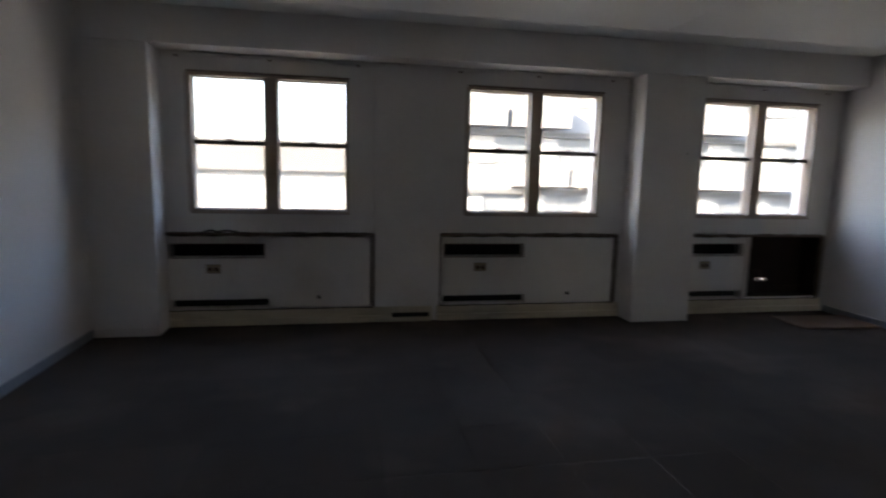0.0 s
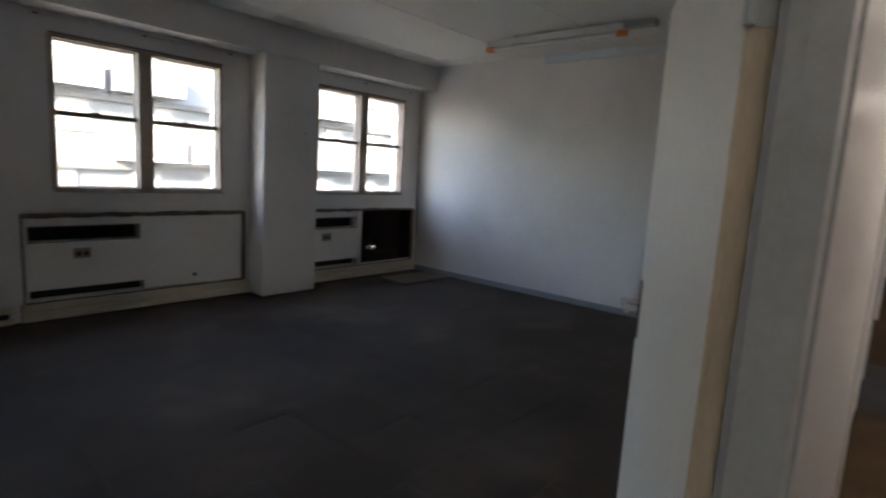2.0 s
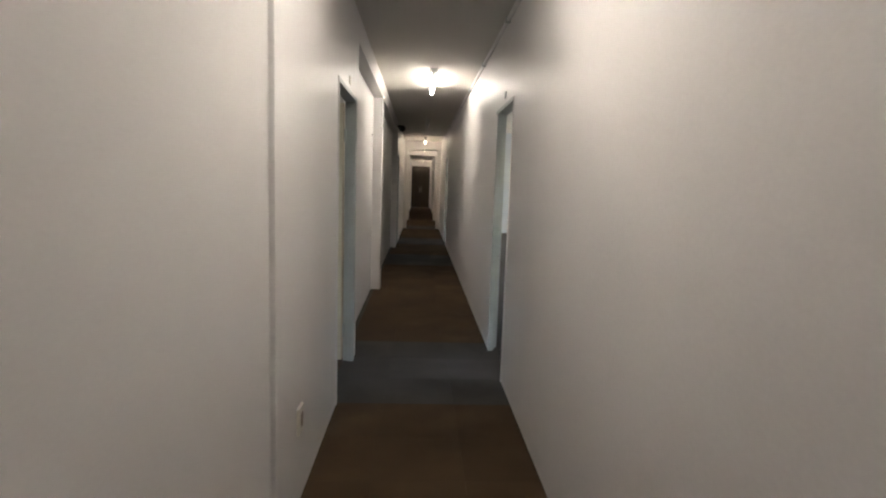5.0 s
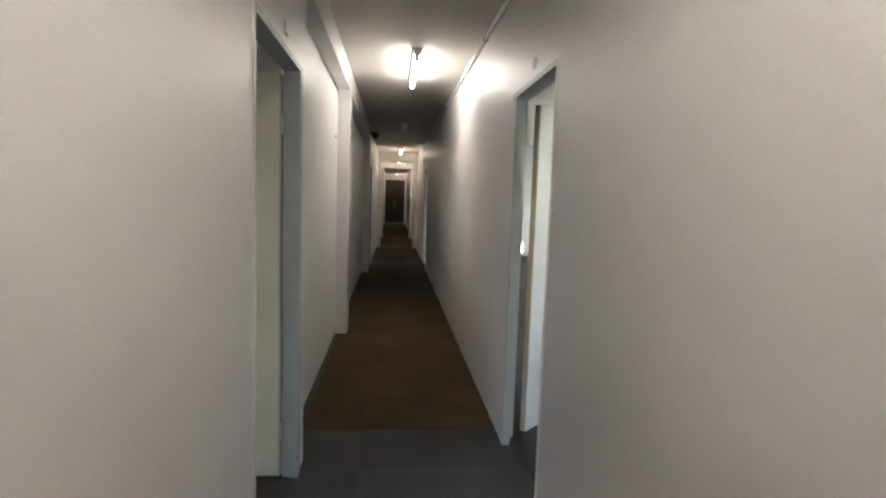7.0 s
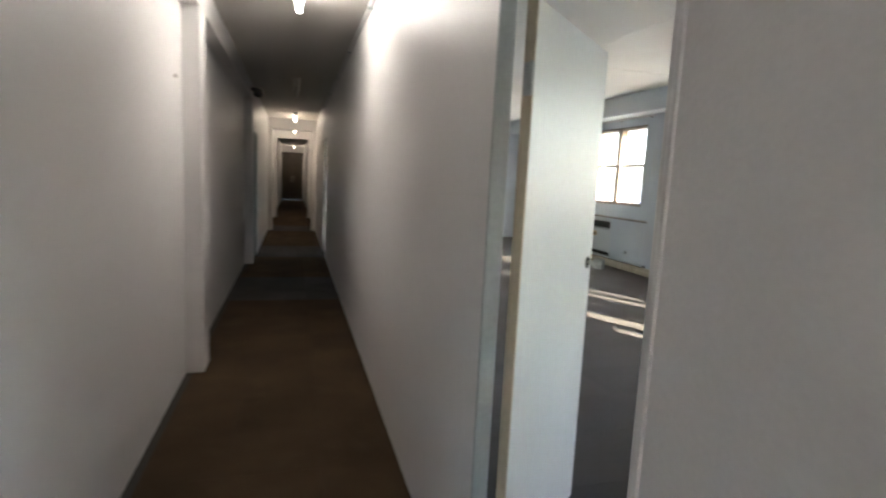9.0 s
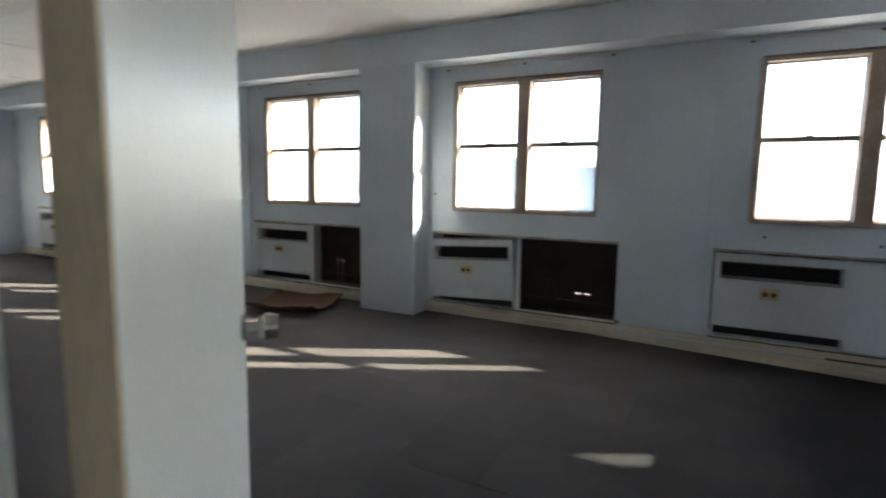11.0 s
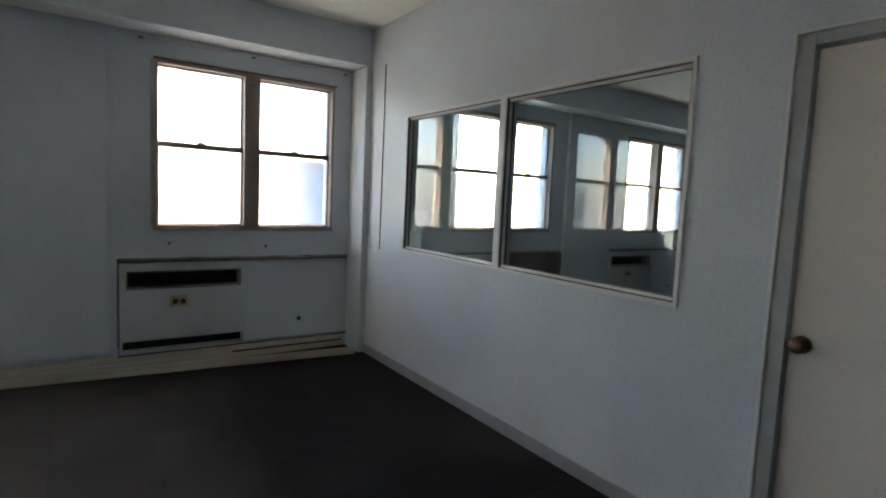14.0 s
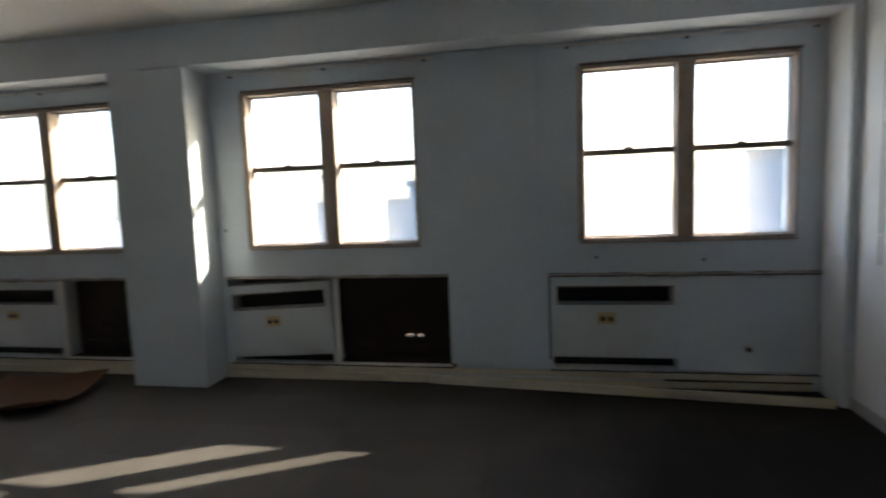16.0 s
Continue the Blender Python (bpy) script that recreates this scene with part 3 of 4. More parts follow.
def niche_void(m, u0, u1):
    """The open half of a niche: lining, pipes and edge battens."""
    v = thing("open_niche", m, "open heater niche, dark and rusty with old pipes", "niche", "open niches", "structure")
    ln = bmesh.new()
    box(ln, u0, u1, 0.01, 0.238, NZ0 + 0.001, NZ0 + 0.01)
    box(ln, u0, u1, 0.01, 0.238, NZ1 - 0.012, NZ1 - 0.001)
    box(ln, u1 - 0.014, u1 - 0.001, 0.01, 0.238, NZ0 + 0.011, NZ1 - 0.013)
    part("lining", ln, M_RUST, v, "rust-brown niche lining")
    part("post", boxed(u0, u0 + 0.035, -0.012, 0.03, NZ0, NZ1 - 0.002, bevel=0.003), M_UNIT, v, "white upright at the heater's edge")
    part("edge_batten", boxed(u1 - 0.012, u1 + 0.022, -0.016, -0.002, NZ0, NZ1, bevel=0.003), M_TRIMW, v, "worn edge batten")
    part("bottom_rail", boxed(u0 + 0.036, u1 - 0.013, -0.008, 0.012, NZ0 - 0.004, NZ0 + 0.018, bevel=0.003), M_UNIT, v)
    for x, z in ((0.28, 0.0), (0.36, 0.0)):
        pb = cyl(bmesh.new(), (u0 + x, 0.17, NZ0 + 0.01), (u0 + x, 0.17, NZ0 + 0.34), 0.012, 12)
        pipe = part("pipe", pb, M_RUST, v, "short rusty pipe")
        part("valve", cyl(bmesh.new(), (u0 + x, 0.14, NZ0 + 0.30), (u0 + x, 0.20, NZ0 + 0.30), 0.02, 12), M_RUST, pipe)
    pb = cyl(bmesh.new(), (u0 + 0.05, 0.2, NZ0 + 0.12), (u1 - 0.02, 0.2, NZ0 + 0.12), 0.014, 12)
    part("pipe", pb, M_RUST, v, "rusty pipe along the back")


SPLIT = -0.02


def bay(base, badge_m, open_half, tilt=0.0, panel_label="", drop=0.0):
    wid = SPLIT - ND0 - 0.03
    heater(base @ pose(ND0 + 0.015, -0.004, NZ0 + 0.01 - drop, 0, tilt, 0), badge_m, wid)
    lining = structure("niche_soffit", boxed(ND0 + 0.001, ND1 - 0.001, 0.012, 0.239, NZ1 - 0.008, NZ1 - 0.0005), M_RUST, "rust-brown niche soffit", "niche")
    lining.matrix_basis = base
    ledge(base, ND0, ND1, "worn brown ledge board over the heater niche")
    if open_half:
        niche_void(base, SPLIT, ND1)
    else:
        cover_panel(base @ pose(SPLIT - 0.031, -0.004, NZ0 + 0.01), ND1 - SPLIT + 0.012, panel_label, 0.5, *((0.1, M_UNIT) if base.translation.y > 0 else (0.17, M_WALL_B)))


WP = "white painted cover board beside the heater"
bay(pose(A_BAYS[0], YA, 0), M_BADGE, False, 0, WP)
bay(pose(A_BAYS[1], YA, 0), M_BADGE, False, 0, WP)
bay(pose(A_BAYS[2], YA, 0), M_BADGE, True)
bay(pose(B_BAYS[0], YB, DZ, 0, 0, 180), M_BADGE_B, False, 0, "pale blue painted cover board beside the heater")
bay(pose(B_BAYS[1], YB, DZ, 0, 0, 180), M_BADGE_B, True, -3.0, drop=0.06)
bay(pose(B_BAYS[2], YB, DZ, 0, 0, 180), M_BADGE_B, True)
bay(pose(B_BAYS[3], YB, DZ, 0, 0, 180), M_BADGE_B, False, 0, "pale blue painted cover board beside the heater")
bay(pose(B_BAYS[4], YB, DZ, 0, 0, 180), M_BADGE_B, False, 0, "pale blue painted cover board beside the heater")
bay(pose(N_BAYS[0], YB, DZ, 0, 0, 180), M_BADGE_B, True)
bay(pose(N_BAYS[1], YB, DZ, 0, 0, 180), M_BADGE_B, False, 0, WP)

# ---------- skirtings ----------


def skirting(name, bm, m, label):
    return structure(name, bm, m, label, "skirting")


for nm, a, b, y, sgn in (("north", -1.637, 1.0, YA, -1), ("north", 1.06, 3.183, YA, -1), ("north", 3.887, AX1 - 0.02, YA, -1), ("south", BX0 + 0.102, 8.638, YB, 1),
                         ("south", 9.352, 14.148, YB, 1), ("south", 14.852, BX1, YB, 1), ("neighbour", NX0, 3.148, YB, 1)):
    top = NZ0 - 0.006 + (DZ if sgn > 0 else 0)
    skirting("baseboard_" + nm, boxed(a, b, y + sgn * 0.03, y + sgn * 0.001, 0.073, top, bevel=0.004), M_SKIRT_Y, "scuffed cream upper skirting board under the windows")
    skirting("baseboard_" + nm, boxed(6.75 if a == BX0 + 0.102 else a, b, y + sgn * 0.042, y + sgn * 0.001, 0, 0.07, bevel=0.004), M_SKIRT_Y,
             "scuffed cream lower skirting board under the windows")
for nm, bm in (("west", boxed(AX0, AX0 + 0.014, RN, 5.48, 0, 0.075, bevel=0.003)), ("east", boxed(AX1 - 0.014, AX1, RN + 0.13, YA - 0.05, 0, 0.075, bevel=0.003)),
               ("partition", boxed(BX0, BX0 + 0.014, -5.77, PDY[0] - 0.06, 0, 0.08, bevel=0.003)),
               ("column", boxed(-2.2, -1.65, 5.468, 5.482, 0, 0.085, bevel=0.003))):
    skirting("baseboard_" + nm, bm, M_WALL_A if nm == "column" else M_SKIRT_G, "low painted skirting")

structure("baseboard_south", boxed(BX0 + 0.103, 6.748, YB + 0.014, YB + 0.001, 0.0, 0.052), M_SKIRT_Y, "scuffed cream strip behind the loose skirting board", "skirting")
# dark strip painted as the shade in the gap under the upper board
structure("skirting_gap", boxed(BX0 + 0.103, 4.9, YB + 0.012, YB + 0.001, 0.0525, 0.072), M_GAP_GRIME, "dark strip painted as the shaded gap behind the loose skirting board", "trim")

# a vent grille in the skirting by the pier
v = thing("vent_grille", pose(0.77, YA - 0.04, 0.0), "vent in the cream skirting, its dark opening drawn as a black plate", "vent")
# black plate stands in for the unlit opening
part("backing", boxed(-0.2, 0.2, -0.003, 0.0, 0.05, 0.10), M_DARK, v)
part("frame", box(box(bmesh.new(), -0.22, 0.22, -0.008, 0.0, 0.10, 0.112), -0.22, 0.22, -0.008, 0.0, 0.04, 0.05), M_SKIRT_Y, v)

# ---------- doors ----------
DOOR_NO = [0]


def door_frame(a, b, y0, y1, h, mirror=1, stepped=False, architrave=False):
    DOOR_NO[0] += 1
    d = thing("door_%d" % DOOR_NO[0], pose(0, 0, 0), "grey painted pressed steel door frame", "door frame", "door frames", "structure")
    lo, hi = min(y0, y1) - 0.006, max(y0, y1) + 0.006
    room, near = (hi, lo) if mirror > 0 else (lo, hi)
    for nm, x, s in (("jamb", a, 1), ("jamb", b, -1)):
        bm = bmesh.new()
        box(bm, x, x + s * (0.03 if s < 0 else 0.012), lo, hi, 0, h, 0.004)
        box(bm, x - s * 0.03, x - s * 0.001, room - mirror * 0.011, room, 0, h + 0.03)
        if s < 0:
            box(bm, x - s * 0.02, x - s * 0.001, near, near + mirror * 0.0055, 0, h)
        c = (lo + hi) / 2 - mirror * 0.02
        box(bm, x + s * (0.031 if s < 0 else 0.013), x + s * (0.042 if s < 0 else 0.026), c - 0.022, c + 0.022, 0, h - 0.03, 0.003)
        if architrave and s < 0:
            box(bm, x + 0.021, x + 0.042, near + mirror * 0.001, near + mirror * 0.0055, 0, h + 0.04)
            box(bm, x + 0.048, x + 0.075, near - mirror * 0.004, near + mirror * 0.0055, 0, h + 0.04, 0.002)
            # grey strips painted for the shaded gap lines along the jamb
            part("seal", box(boxed(x - 0.0335, x - 0.0302, hi - 0.013, hi - 0.002, 0, h - 0.03), x - 0.0335, x - 0.0302, lo + 0.004, lo + 0.012, 0, h - 0.03), M_SKIRT_G, d,
                 "grey strip drawn for the dark gap in the door frame")
        if stepped and s < 0:
            # pressed profile: architrave lip, stop and rebate
            bm.free()
            bm = bmesh.new()
            for x0, x1, u0, u1 in ((0.141, 0.1275, 0.0, 0.047), (0.085, 0.001, 0.0475, 0.066), (0.035, 0.001, 0.0665, 0.092)):
                box(bm, x - x0, x - x1, *sorted((near + mirror * u0, near + mirror * u1)), 0, h, 0.003)
            box(bm, x + 0.001, x + 0.03, *sorted((room, room - mirror * 0.011)), 0, h + 0.03)
        part(nm, bm, M_FRAME if s < 0 else M_WALL_C, d)
    bm = bmesh.new()
    box(bm, a + 0.013, b - 0.031, lo, hi, h - 0.03, h, 0.004)
    box(bm, a, b, room - mirror * 0.011, room, h + 0.001, h + 0.03)
    part("head", bm, M_FRAME, d)
    return d


def lever(parent, x, z, y, s, m):
    pl = part("backplate", boxed(x - 0.02, x + 0.02, y, y + s * 0.006, z - 0.09, z + 0.09, bevel=0.002), m, parent)
    bm = cyl(bmesh.new(), (x, y + s * 0.006, z + 0.02), (x, y + s * 0.055, z + 0.02), 0.010, 14)
    cyl(bm, (x + 0.008, y + s * 0.05, z + 0.02), (x - 0.11, y + s * 0.05, z + 0.015), 0.010, 14, 0.008)
    part("lever", bm, m, parent, smooth=False)


def door_knob(parent, x, z, y, s, m):
    bm = cyl(bmesh.new(), (x, y, z), (x, y + s * 0.006, z), 0.027, 20)
    cyl(bm, (x, y + s * 0.006, z), (x, y + s * 0.035, z), 0.011, 14)
    cyl(bm, (x, y + s * 0.032, z), (x, y + s * 0.046, z), 0.020, 20, 0.027)
    cyl(bm, (x, y + s * 0.046, z), (x, y + s * 0.072, z), 0.027, 20, 0.024)
    part("knob", bm, m, parent, "worn chrome knob")


def leaf(m, width, side, face_m, label, height=2.02, handle=True, z_handle=1.12, thick=0.044, grip=lever):
    """A door leaf; the hinge edge is the local z axis, the leaf runs along +x, its thickness to the given side."""
    d = thing("door_leaf", m, label, "door", "door leaves")
    t0, t1 = sorted((0.0, side * thick))
    part("panel", boxed(0.008, width, t0, t1, 0.012, height, bevel=0.002), face_m, d)
    part("edge_strip", boxed(0.0, 0.0075, t0 + 0.001, t1 - 0.001, 0.012, height), M_LIP, d, "raw brownish timber edge")
    for z in (0.25, 1.78):
        hb = boxed(-0.003, 0.0, t0 + 0.004, t1 - 0.004, z - 0.05, z + 0.05)
        hg = part("hinge", hb, M_FRAME, d)
        part("knuckle", cyl(bmesh.new(), (-0.012, t0 if side > 0 else t1, z - 0.05), (-0.012, t0 if side > 0 else t1, z + 0.05), 0.008, 10), M_FRAME, hg)
    if handle:
        part("latch_plate", boxed(width, width + 0.002, t0 + 0.01, t1 - 0.01, z_handle - 0.08, z_handle + 0.08), M_CHROME, d, "metal latch plate")
        grip(d, width - 0.06, z_handle, t0, -1, M_CHROME)
        grip(d, width - 0.06, z_handle, t1, 1, M_CHROME)
    return d


door_frame(*DA, CN, RN, DH, architrave=True)
leaf(pose(0.883, 0.318, 0, 0, 0, 26), 0.93, -1, M_LEAF_WARM, "white door leaf standing wide open with lever handle")
door_frame(*DL, CN, RN, DH)
leaf(pose(5.59, 0.285, 0, 0, 0, 88), 0.83, -1, M_LEAF_CREAM, "cream door leaf standing open beside the corridor")
door_frame(*DR, CS, RS, DH, -1, True)
leaf(pose(6.08, -1.112, 0, 0, 0, -48), 0.763, 1, M_LEAF, "white door leaf standing wide open with chrome knob", z_handle=1.13, thick=0.036, grip=door_knob)
door_frame(*DR2, CS, RS, DH, -1)
leaf(pose(14.66, -1.08, 0, 0, 0, -80), 0.84, 1, M_LEAF, "white door leaf standing open off the corridor")
for a, b in FAR_N:
    door_frame(a, b, CN, CN + 0.12, DH)
    leaf(pose(b - 0.035, CN + 0.11, 0, 0, 0, 180), b - a - 0.07, 1, M_LEAF, "closed white corridor door", handle=True)
for a, b in FAR_S:
    door_frame(a, b, CS, (CS + RS) / 2, DH, -1)
    leaf(pose(b - 0.035, CS - 0.05, 0, 0, 0, 180), b - a - 0.07, 1, M_LEAF, "closed white corridor door", handle=True)
# unseen backings added behind the closed doors to keep daylight out
structure("backing_north", boxed(HX1, CEND, CN + 0.125, CN + 0.2, 0, CCEIL), M_WALL_C, "added unseen backing that closes off the far doors", "wall")
structure("backing_south", boxed(BX1 + 0.13, CEND, RS - 0.1, RS - 0.0, 0, CCEIL), M_WALL_C, "added unseen backing that closes off the far doors", "wall")

# the dark door at the corridor's end
ed = thing("end_door", pose(CEND + 0.03, -0.34, 0), "dark brown double door closing the corridor", "door")
for s in (-1, 1):
    lf = part("leaf", boxed(0, 0.045, min(s * 0.004, s * 0.49), max(s * 0.004, s * 0.52), 0.01, 2.39, bevel=0.003), M_END, ed)
    part("handle", cyl(bmesh.new(), (-0.03, s * 0.06, 0.9), (-0.03, s * 0.06, 1.2), 0.012, 10), M_CHROME, lf)

# backing box added to block sky in the gaps of the end door
structure("wall_behind_end_door", boxed(CEND + 0.13, CEND + 0.2, -1.2, 0.5, 0, CCEIL), M_END, "added dark backing that keeps sky out of the end door's gaps", "wall")
# connecting door in the glazed partition
dp = thing("door_%d" % (DOOR_NO[0] + 1), pose(0, 0, 0), "white timber architrave of the connecting door", "door frame", "", "structure")
for y, q in ((PDY[0], 1), (PDY[1], -1)):
    ya, yb = sorted((y - q * 0.034, y + q * 0.025))
    part("jamb", boxed(BX0 - 0.11, BX0 + 0.004, ya, yb, 0, 2.165, bevel=0.003), M_FRAME, dp, "grey painted jamb")
    ya, yb = sorted((y - q * 0.05, y - q * 0.0345))
    part("architrave", boxed(BX0 - 0.004, BX0 + 0.016, ya, yb, 0, 2.18, bevel=0.003), M_ALU, dp)
part("head", boxed(BX0 - 0.11, BX0 + 0.004, PDY[0] + 0.026, PDY[1] - 0.026, 2.12, 2.165, bevel=0.003), M_FRAME, dp, "grey painted head")
part("architrave", boxed(BX0 - 0.004, BX0 + 0.016, PDY[0] - 0.034, PDY[1] + 0.034, 2.166, 2.18, bevel=0.003), M_ALU, dp)
pd = thing("connecting_door", pose(BX0 - 0.05, PDY[0] + 0.03, 0), "cream connecting door with a round bronze knob, closed", "door")
part("panel", boxed(-0.02, 0.02, 0.0, PDY[1] - PDY[0] - 0.06, 0.01, 2.11, bevel=0.003), M_LEAF_BEIGE, pd)
kb = bmesh.new()
cyl(kb, (0.02, 0.045, 1.0), (0.026, 0.045, 1.0), 0.034, 24)
cyl(kb, (0.026, 0.045, 1.0), (0.05, 0.045, 1.0), 0.011, 16)
bmesh.ops.create_uvsphere(kb, u_segments=24, v_segments=14, radius=0.031, matrix=Matrix.Translation((0.068, 0.045, 1.0)) @ Matrix.Diagonal((0.75, 1, 1, 1)))
part("knob", kb, M_KNOB, pd, "round dark bronze knob", smooth=True)

# internal window
iw = thing("window_%d" % (WIN_NO[0] + 1), pose(BX0, 0, 0), "internal window in a white aluminium frame", "window", "", "structure")
MY = -3.89
for nm, a, b, c, d in (("window_frame", GY0, GY1, GZ0, GZ0 + 0.02), ("window_frame", GY0, GY1, GZ1 - 0.02, GZ1), ("window_frame", GY0, GY0 + 0.02, GZ0 + 0.02, GZ1 - 0.02),
                       ("window_frame", GY1 - 0.02, GY1, GZ0 + 0.02, GZ1 - 0.02), ("mullion", MY - 0.028, MY + 0.028, GZ0 + 0.02, GZ1 - 0.02)):
    fr = part(nm, boxed(-0.09, 0.012, a, b, c, d, bevel=0.003), M_ALU, iw)
for nm, a, b, c, d in (("glazing_bead", GY0 + 0.02, GY1 - 0.02, GZ0 + 0.028, GZ0 + 0.04), ("glazing_bead", GY0 + 0.02, GY1 - 0.02, GZ1 - 0.04, GZ1 - 0.028)):
    part(nm, boxed(-0.05, -0.012, a, b, c, d), M_ALU, iw)
for a, b in ((GY0 + 0.02, MY - 0.028), (MY + 0.028, GY1 - 0.02)):
    gk = cells("y", a + 0.001, b - 0.001, -0.010, 0.002, GZ0 + 0.021, GZ1 - 0.021, [(a + 0.007, b - 0.007, GZ0 + 0.027, GZ1 - 0.027)])
    part("gasket", gk, M_BLACK, iw, "thin black glazing gasket")
    gk = cells("y", a + 0.014, b - 0.014, -0.040, -0.030, GZ0 + 0.0405, GZ1 - 0.0405, [(a + 0.019, b - 0.019, GZ0 + 0.045, GZ1 - 0.045)])
    part("gasket", gk, M_BLACK, iw, "thin black glazing gasket")
part("pane", boxed(-0.045, -0.041, GY0 + 0.02, MY - 0.028, GZ0 + 0.02, GZ1 - 0.02), M_PANE_P, iw)
part("pane", boxed(-0.045, -0.041, MY + 0.028, GY1 - 0.02, GZ0 + 0.02, GZ1 - 0.02), M_PANE_P, iw)

# ---------- lamps ----------


def batten(m, length, lit, label, caps=None, wide=0.09, tube=None):
    """A fluorescent batten hung under a ceiling; the origin lies at the ceiling, the tube runs along +x."""
    b = thing("fluorescent_lamp", m, label, "ceiling lamp", "fluorescent lamps")
    body = bmesh.new()
    vs = [(-wide / 2, 0), (wide / 2, 0), (wide / 2 * 0.6, -0.055), (-wide / 2 * 0.6, -0.055)]
    rows = [[body.verts.new((x, y, z)) for y, z in vs] for x in (0, length)]
    for i in range(4):
        body.faces.new((rows[0][i], rows[0][(i + 1) % 4], rows[1][(i + 1) % 4], rows[1][i]))
    body.faces.new(rows[0])
    body.faces.new(rows[1])
    bmesh.ops.recalc_face_normals(body, faces=body.faces)
    part("housing", body, M_LAMP_BODY, b)
    for x in (0.02, length - 0.02):
        part("lampholder", boxed(x - (0.045 if caps else 0.014), x + (0.045 if caps else 0.014), -0.03 if caps else -0.018, 0.03 if caps else 0.018, -0.11, -0.0552, bevel=0.003), caps or M_LAMP_BODY, b, "orange end cap" if caps else "")
    t = cyl(bmesh.new(), (0.035, 0, -0.085), (length - 0.035, 0, -0.085), 0.019, 20)
    part("tube", t, (tube or M_TUBE) if lit else M_TUBE_OFF, b, "glowing tube" if lit else "unlit tube")
    return b


LIT = "lit fluorescent batten lamp under the corridor ceiling"
# lamps at -2.4 and 2.6 are unseen, added from spacing and wall brightness
for x, lit in ((-2.4, True), (2.6, True), (7.60, True), (12.3, False), (16.75, True), (20.7, True), (26.0, False), (31.2, True)):
    batten(pose(x, -0.43, CCEIL), 1.2, lit, LIT if lit else "unlit fluorescent batten lamp under the corridor ceiling",
           tube=M_TUBE_OLD if x > 14 else None)
rl = batten(pose(5.0, 2.32, CEIL - 0.03, 0, 0, 90), 1.55, False, "unlit white batten lamp with orange end caps", M_ORANGE, 0.13)
for y in (0.35, 1.2):
    part("hanger", boxed(y - 0.01, y + 0.01, -0.02, 0.02, 0.0, 0.03), M_FRAME, rl)
part("end_box", boxed(-0.30, -0.01, -0.05, 0.05, -0.05, 0.0, bevel=0.006), M_FRAME, rl, "grey junction box at the lamp's end")

# ---------- corridor fittings ----------
cd = thing("cable_conduit", pose(0, 0, 0), "painted cable conduit along the top of the corridor wall", "conduit")
part("pipe", cyl(bmesh.new(), (-3, CS + 0.018, 2.655), (16.1, CS + 0.018, 2.655), 0.016, 12), M_WALL_C, cd)
for i in range(12):
    part("saddle", boxed(-2 + i * 1.5, -1.97 + i * 1.5, CS + 0.0, CS + 0.038, 2.632, 2.678, bevel=0.004), M_FRAME, cd)
vt = thing("cover_strip", pose(3.26, CN, 0), "upright painted cover strip on the corridor wall", "trim", "", "structure")
part("strip", boxed(-0.022, 0.022, -0.022, -0.0005, 0.0, CCEIL - 0.002, bevel=0.004), M_WALL_C, vt)
sk = thing("socket", pose(3.69, CN, 0.39), "off-white wall socket low on the corridor wall", "socket")
part("plate", boxed(-0.045, 0.045, -0.012, 0.0, -0.06, 0.06, bevel=0.004), M_PLATE, sk)
part("outlet", boxed(-0.02, 0.02, -0.015, -0.0121, -0.03, 0.03, bevel=0.002), M_TRIMW, sk)
for x in (4.95, 5.28, 13.4):
    s, y = (1, CS) if x == 5.28 else (-1, CN)
    np_ = thing("door_number_plate", pose(x + 0.3, y, 2.10), "small grey number plate above a corridor door", "sign", "number plates")
    part("plate", boxed(-0.03, 0.03, 0.0, s * 0.008, 0.0, 0.05, bevel=0.002), M_FRAME if s > 0 else M_PLATE, np_)
cam_ = thing("security_camera", pose(12.9, CN - 0.05, 2.58), "small black dome camera high on the corridor wall", "camera")
part("bracket", boxed(-0.03, 0.03, -0.02, 0.05, 0.0, 0.05, bevel=0.005), M_BLACK, cam_)
db = bmesh.new()
bmesh.ops.create_uvsphere(db, u_segments=20, v_segments=12, radius=0.07, matrix=Matrix.Translation((0, -0.05, -0.02)))
part("dome", db, M_BLACK, cam_, smooth=True)

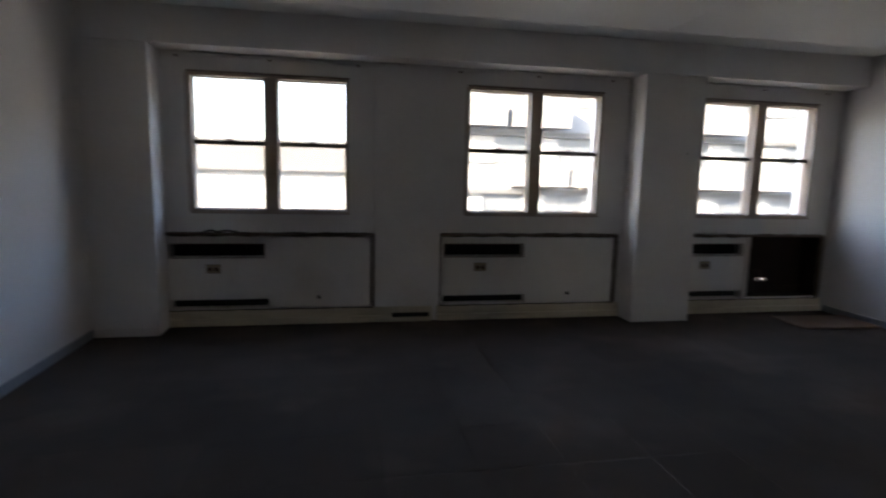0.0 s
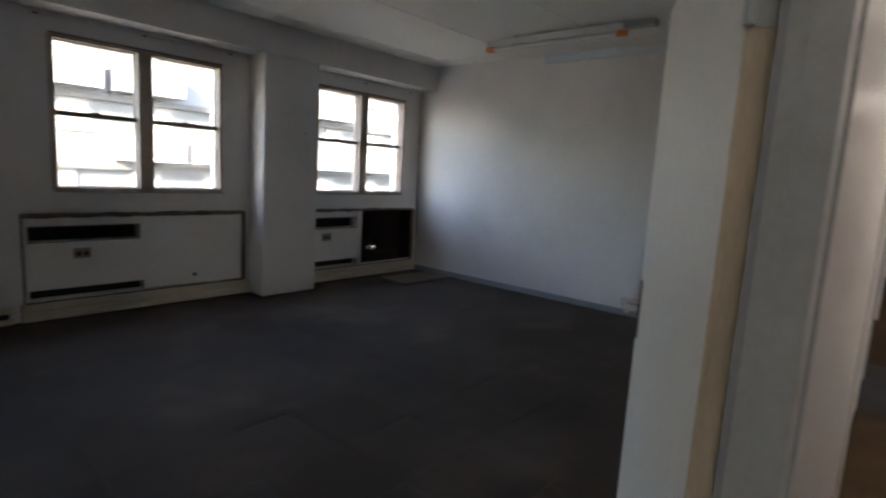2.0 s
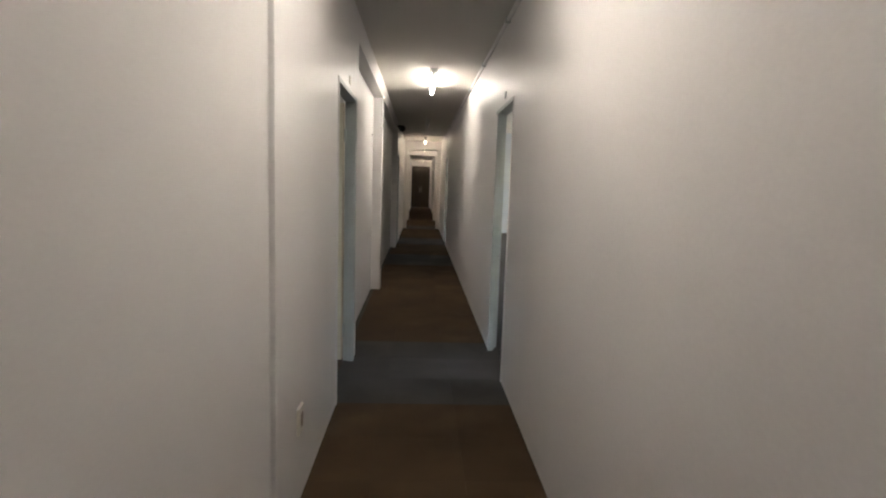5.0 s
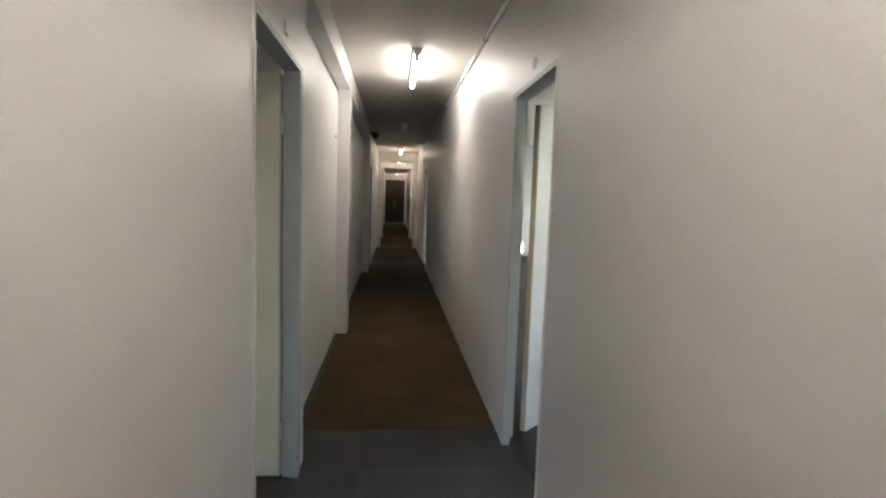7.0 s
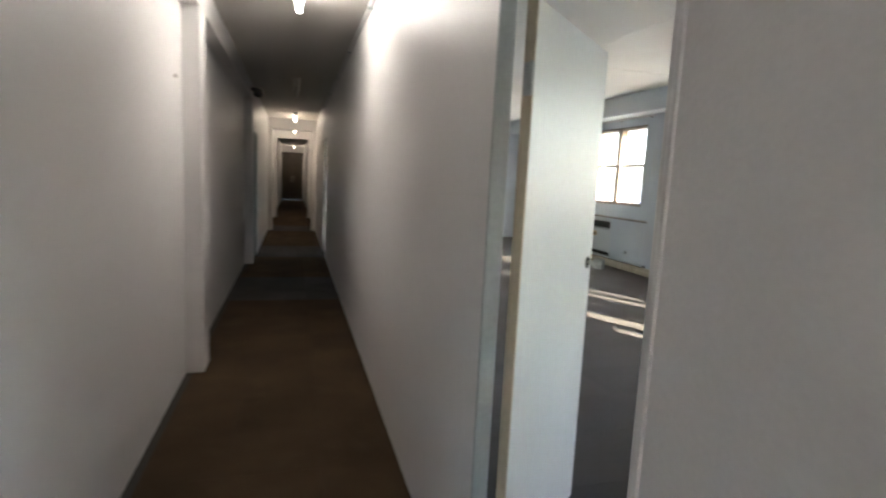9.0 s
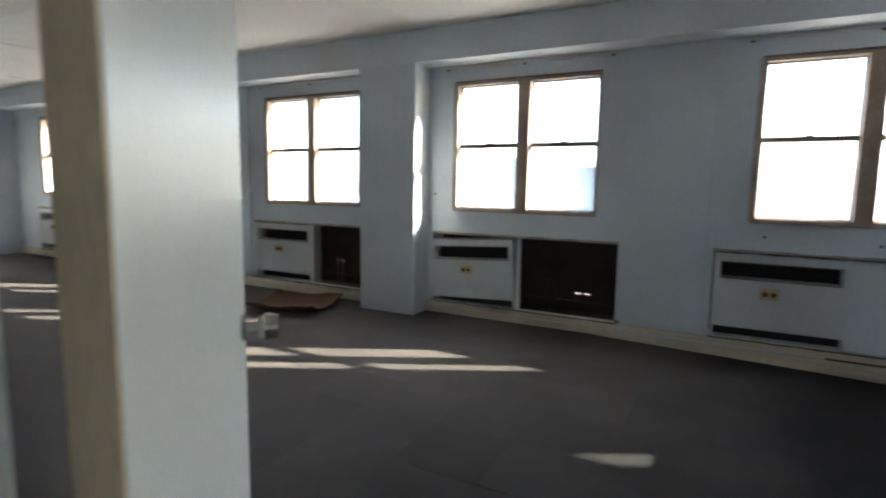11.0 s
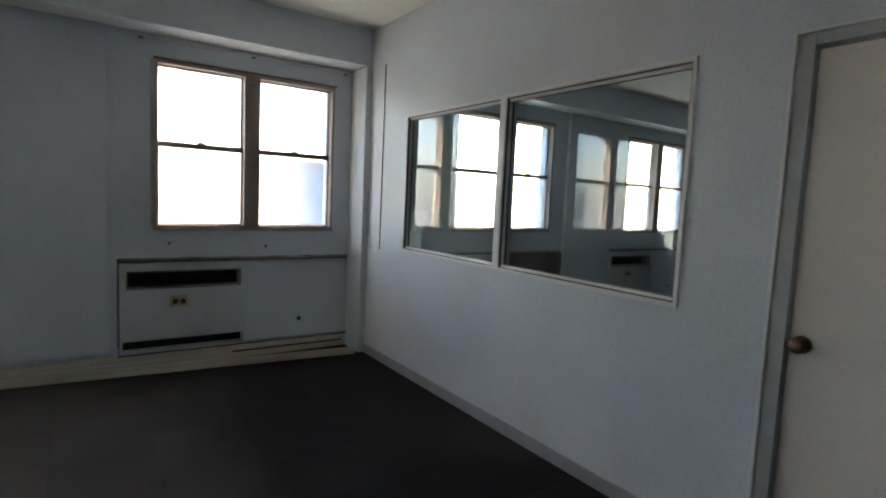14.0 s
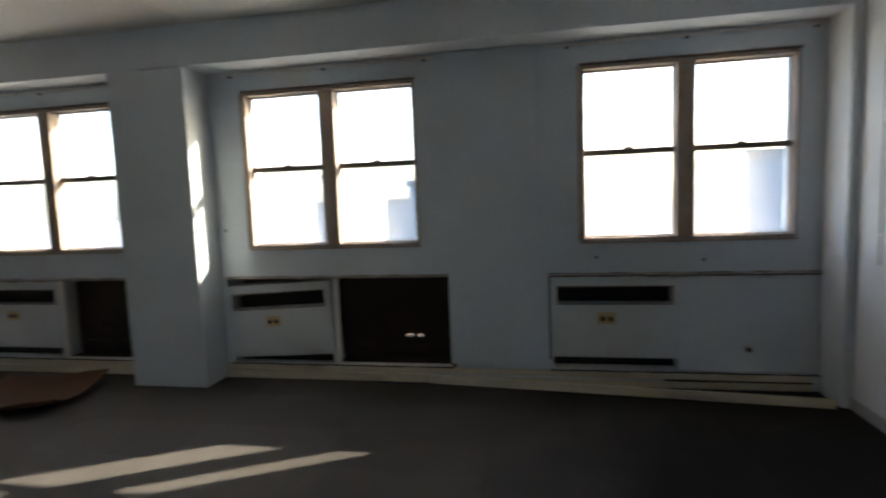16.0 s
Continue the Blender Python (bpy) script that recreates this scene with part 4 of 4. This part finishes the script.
# ---------- loose things ----------


def warped_board(name, m, w, d, mat_, label, lift):
    bm = bmesh.new()
    nx, ny = 14, 10
    top, bot = [], []
    for j in range(ny + 1):
        for i in range(nx + 1):
            u, v_ = i / nx, j / ny
            e = 0.012 * noise.noise((u * 3, v_ * 3, lift * 50))
            x = (u - 0.5) * w + e
            y = (v_ - 0.5) * d + 0.012 * noise.noise((u * 3 + 9, v_ * 3, 1))
            z = lift * (abs(2 * u - 1) ** 3 * 0.5 + abs(2 * v_ - 1) ** 3) * (0.6 + 0.8 * noise.noise((u * 2, v_ * 2, 3)) ** 2)
            top.append(bm.verts.new((x, y, z + 0.012)))
            bot.append(bm.verts.new((x, y, z)))
    for j in range(ny):
        for i in range(nx):
            a = j * (nx + 1) + i
            q = (a, a + 1, a + nx + 2, a + nx + 1)
            bm.faces.new([top[k] for k in q])
            bm.faces.new([bot[k] for k in reversed(q)])
    for i in range(nx):
        for a in (i, ny * (nx + 1) + i):
            bm.faces.new((top[a], top[a + 1], bot[a + 1], bot[a]))
    for j in range(ny):
        for a in (j * (nx + 1), j * (nx + 1) + nx):
            bm.faces.new((top[a], top[a + nx + 1], bot[a + nx + 1], bot[a]))
    bmesh.ops.recalc_face_normals(bm, faces=bm.faces)
    ob = new(name, mesh_of(bm, name, mat_))
    ob.matrix_basis = m
    return tagged(ob, label, "board")


warped_board("loose_panel", pose(5.45, 5.22, 0.004, 0, 0, -3), 0.95, 0.5, M_BOARD_PALE, "pale brown loose cover board lying on the carpet", 0.01)
warped_board("loose_panel", pose(9.98, -5.36, 0.004, 0, 0, 14), 0.86, 0.74, M_HARDBOARD, "warped brown hardboard panel lying on the carpet", 0.13)

board = tagged(new("loose_skirting_board", mesh_of(boxed(0, 2.89, -0.018, 0, 0.001, 0.068, bevel=0.003), "loose_skirting_board", M_SKIRT_Y)),
               "loose cream skirting board pulled away from the wall", "board")
board.matrix_basis = pose(6.74, YB + 0.045, 0, 0, 0, 174.4)
wire = thing("wall_cable", pose(BX0, -5.52, 0), "thin black cable hanging down the partition wall", "cable")
part("cable", cyl(bmesh.new(), (0.005, 0, 1.02), (0.005, 0.004, SOFF - 0.02), 0.004, 8), M_BLACK, wire)
for z in (1.2, 1.9, 2.5):
    part("clip", boxed(0.0005, 0.011, -0.007, 0.010, z, z + 0.012, bevel=0.002), M_PLATE, wire)
slack = bpy.data.curves.new("cable", "CURVE")
slack.dimensions, slack.bevel_depth = "3D", 0.008
sp = slack.splines.new("POLY")
sp.points.add(24)
for i in range(25):
    f = i / 24
    sp.points[i].co = (-1.3 + 0.32 * f, YA - 0.022 + 0.012 * math.sin(9 * f), NZ1 + 0.03 + 0.018 * abs(math.sin(7 * f)), 1)
slack.materials.append(M_BLACK)
tagged(new("cable", slack), "short dark cable lying on the niche ledge", "cable")

for x, y, z, s_ in ((5.40, YB, 1.03, 1), (4.62, YB, 1.0, 1), (8.56, YB, 1.32, 1), (3.72, YA - 0.312, 1.86, -1), (8.30, CN + 0.12, 2.02, -1)):
    w_ = thing("wall_plug", pose(x, y, z), "small dark wall plug and screw in the paint", "wall plug", "wall plugs")
    part("socket", cyl(bmesh.new(), (0, 0, 0), (0, s_ * 0.006, 0), 0.013, 12), M_TRIMW, w_)
    part("screw", cyl(bmesh.new(), (0, s_ * 0.006, 0), (0, s_ * 0.012, 0), 0.006, 10), M_BLACK, w_)

# ---------- carpet tiles ----------


def carpet(name, x0, x1, y0, y1, pick, label, step=0.5):
    fl = thing(name, pose(0, 0, 0), label, "floor", "", "structure")
    cache = {}
    y = y0
    while y < y1 - 0.01:
        ye = min(y + step, y1)
        x = x0
        while x < x1 - 0.01:
            xe = min(x + step, x1)
            m = pick((x + xe) / 2, (y + ye) / 2)
            key = (round(xe - x, 3), round(ye - y, 3), m.name)
            if key not in cache:
                w, h = (xe - x) / 2 - 0.0004, (ye - y) / 2 - 0.0004
                bm = bmesh.new()
                lo = [bm.verts.new(p) for p in ((-w, -h, -0.012), (w, -h, -0.012), (w, h, -0.012), (-w, h, -0.012))]
                mi = [bm.verts.new(p) for p in ((-w, -h, -0.001), (w, -h, -0.001), (w, h, -0.001), (-w, h, -0.001))]
                c = 0.0015
                hi = [bm.verts.new(p) for p in ((-w + c, -h + c, 0), (w - c, -h + c, 0), (w - c, h - c, 0), (-w + c, h - c, 0))]
                bm.faces.new(hi)
                for i in range(4):
                    j = (i + 1) % 4
                    bm.faces.new((lo[i], lo[j], mi[j], mi[i]))
                    bm.faces.new((mi[i], mi[j], hi[j], hi[i]))
                cache[key] = mesh_of(bm, "carpet_tile", m)
            t = new("carpet_tile", cache[key])
            t.parent = fl
            t.location = ((x + xe) / 2, (y + ye) / 2, 0.0008 * random.random())
            x = xe
        y = ye
    return fl


def corridor_tile(x, y):
    if x < 0.2 or 4.6 < x < 6.0 or 10.5 < x < 12.2 or 14.0 < x < 15.2 or 18.2 < x < 19.2:
        return M_CARPET_D
    return M_CARPET_C


carpet("floor_north_room", AX0, AX1, RN, YA, lambda x, y: M_CARPET_A, "dark blue-grey carpet tiles, stained")
carpet("floor_south_room", BX0 - 0.1, BX1, YB, RS, lambda x, y: M_CARPET_B, "dark grey carpet tiles, worn, brighter floor light painted in to the east")
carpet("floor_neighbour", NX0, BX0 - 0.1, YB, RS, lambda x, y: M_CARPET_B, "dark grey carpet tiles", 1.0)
carpet("floor_corridor", -3.0, CEND, RS, RN + 0.005, corridor_tile, "brown carpet tiles with grey patches", 0.4575 * 1.0)
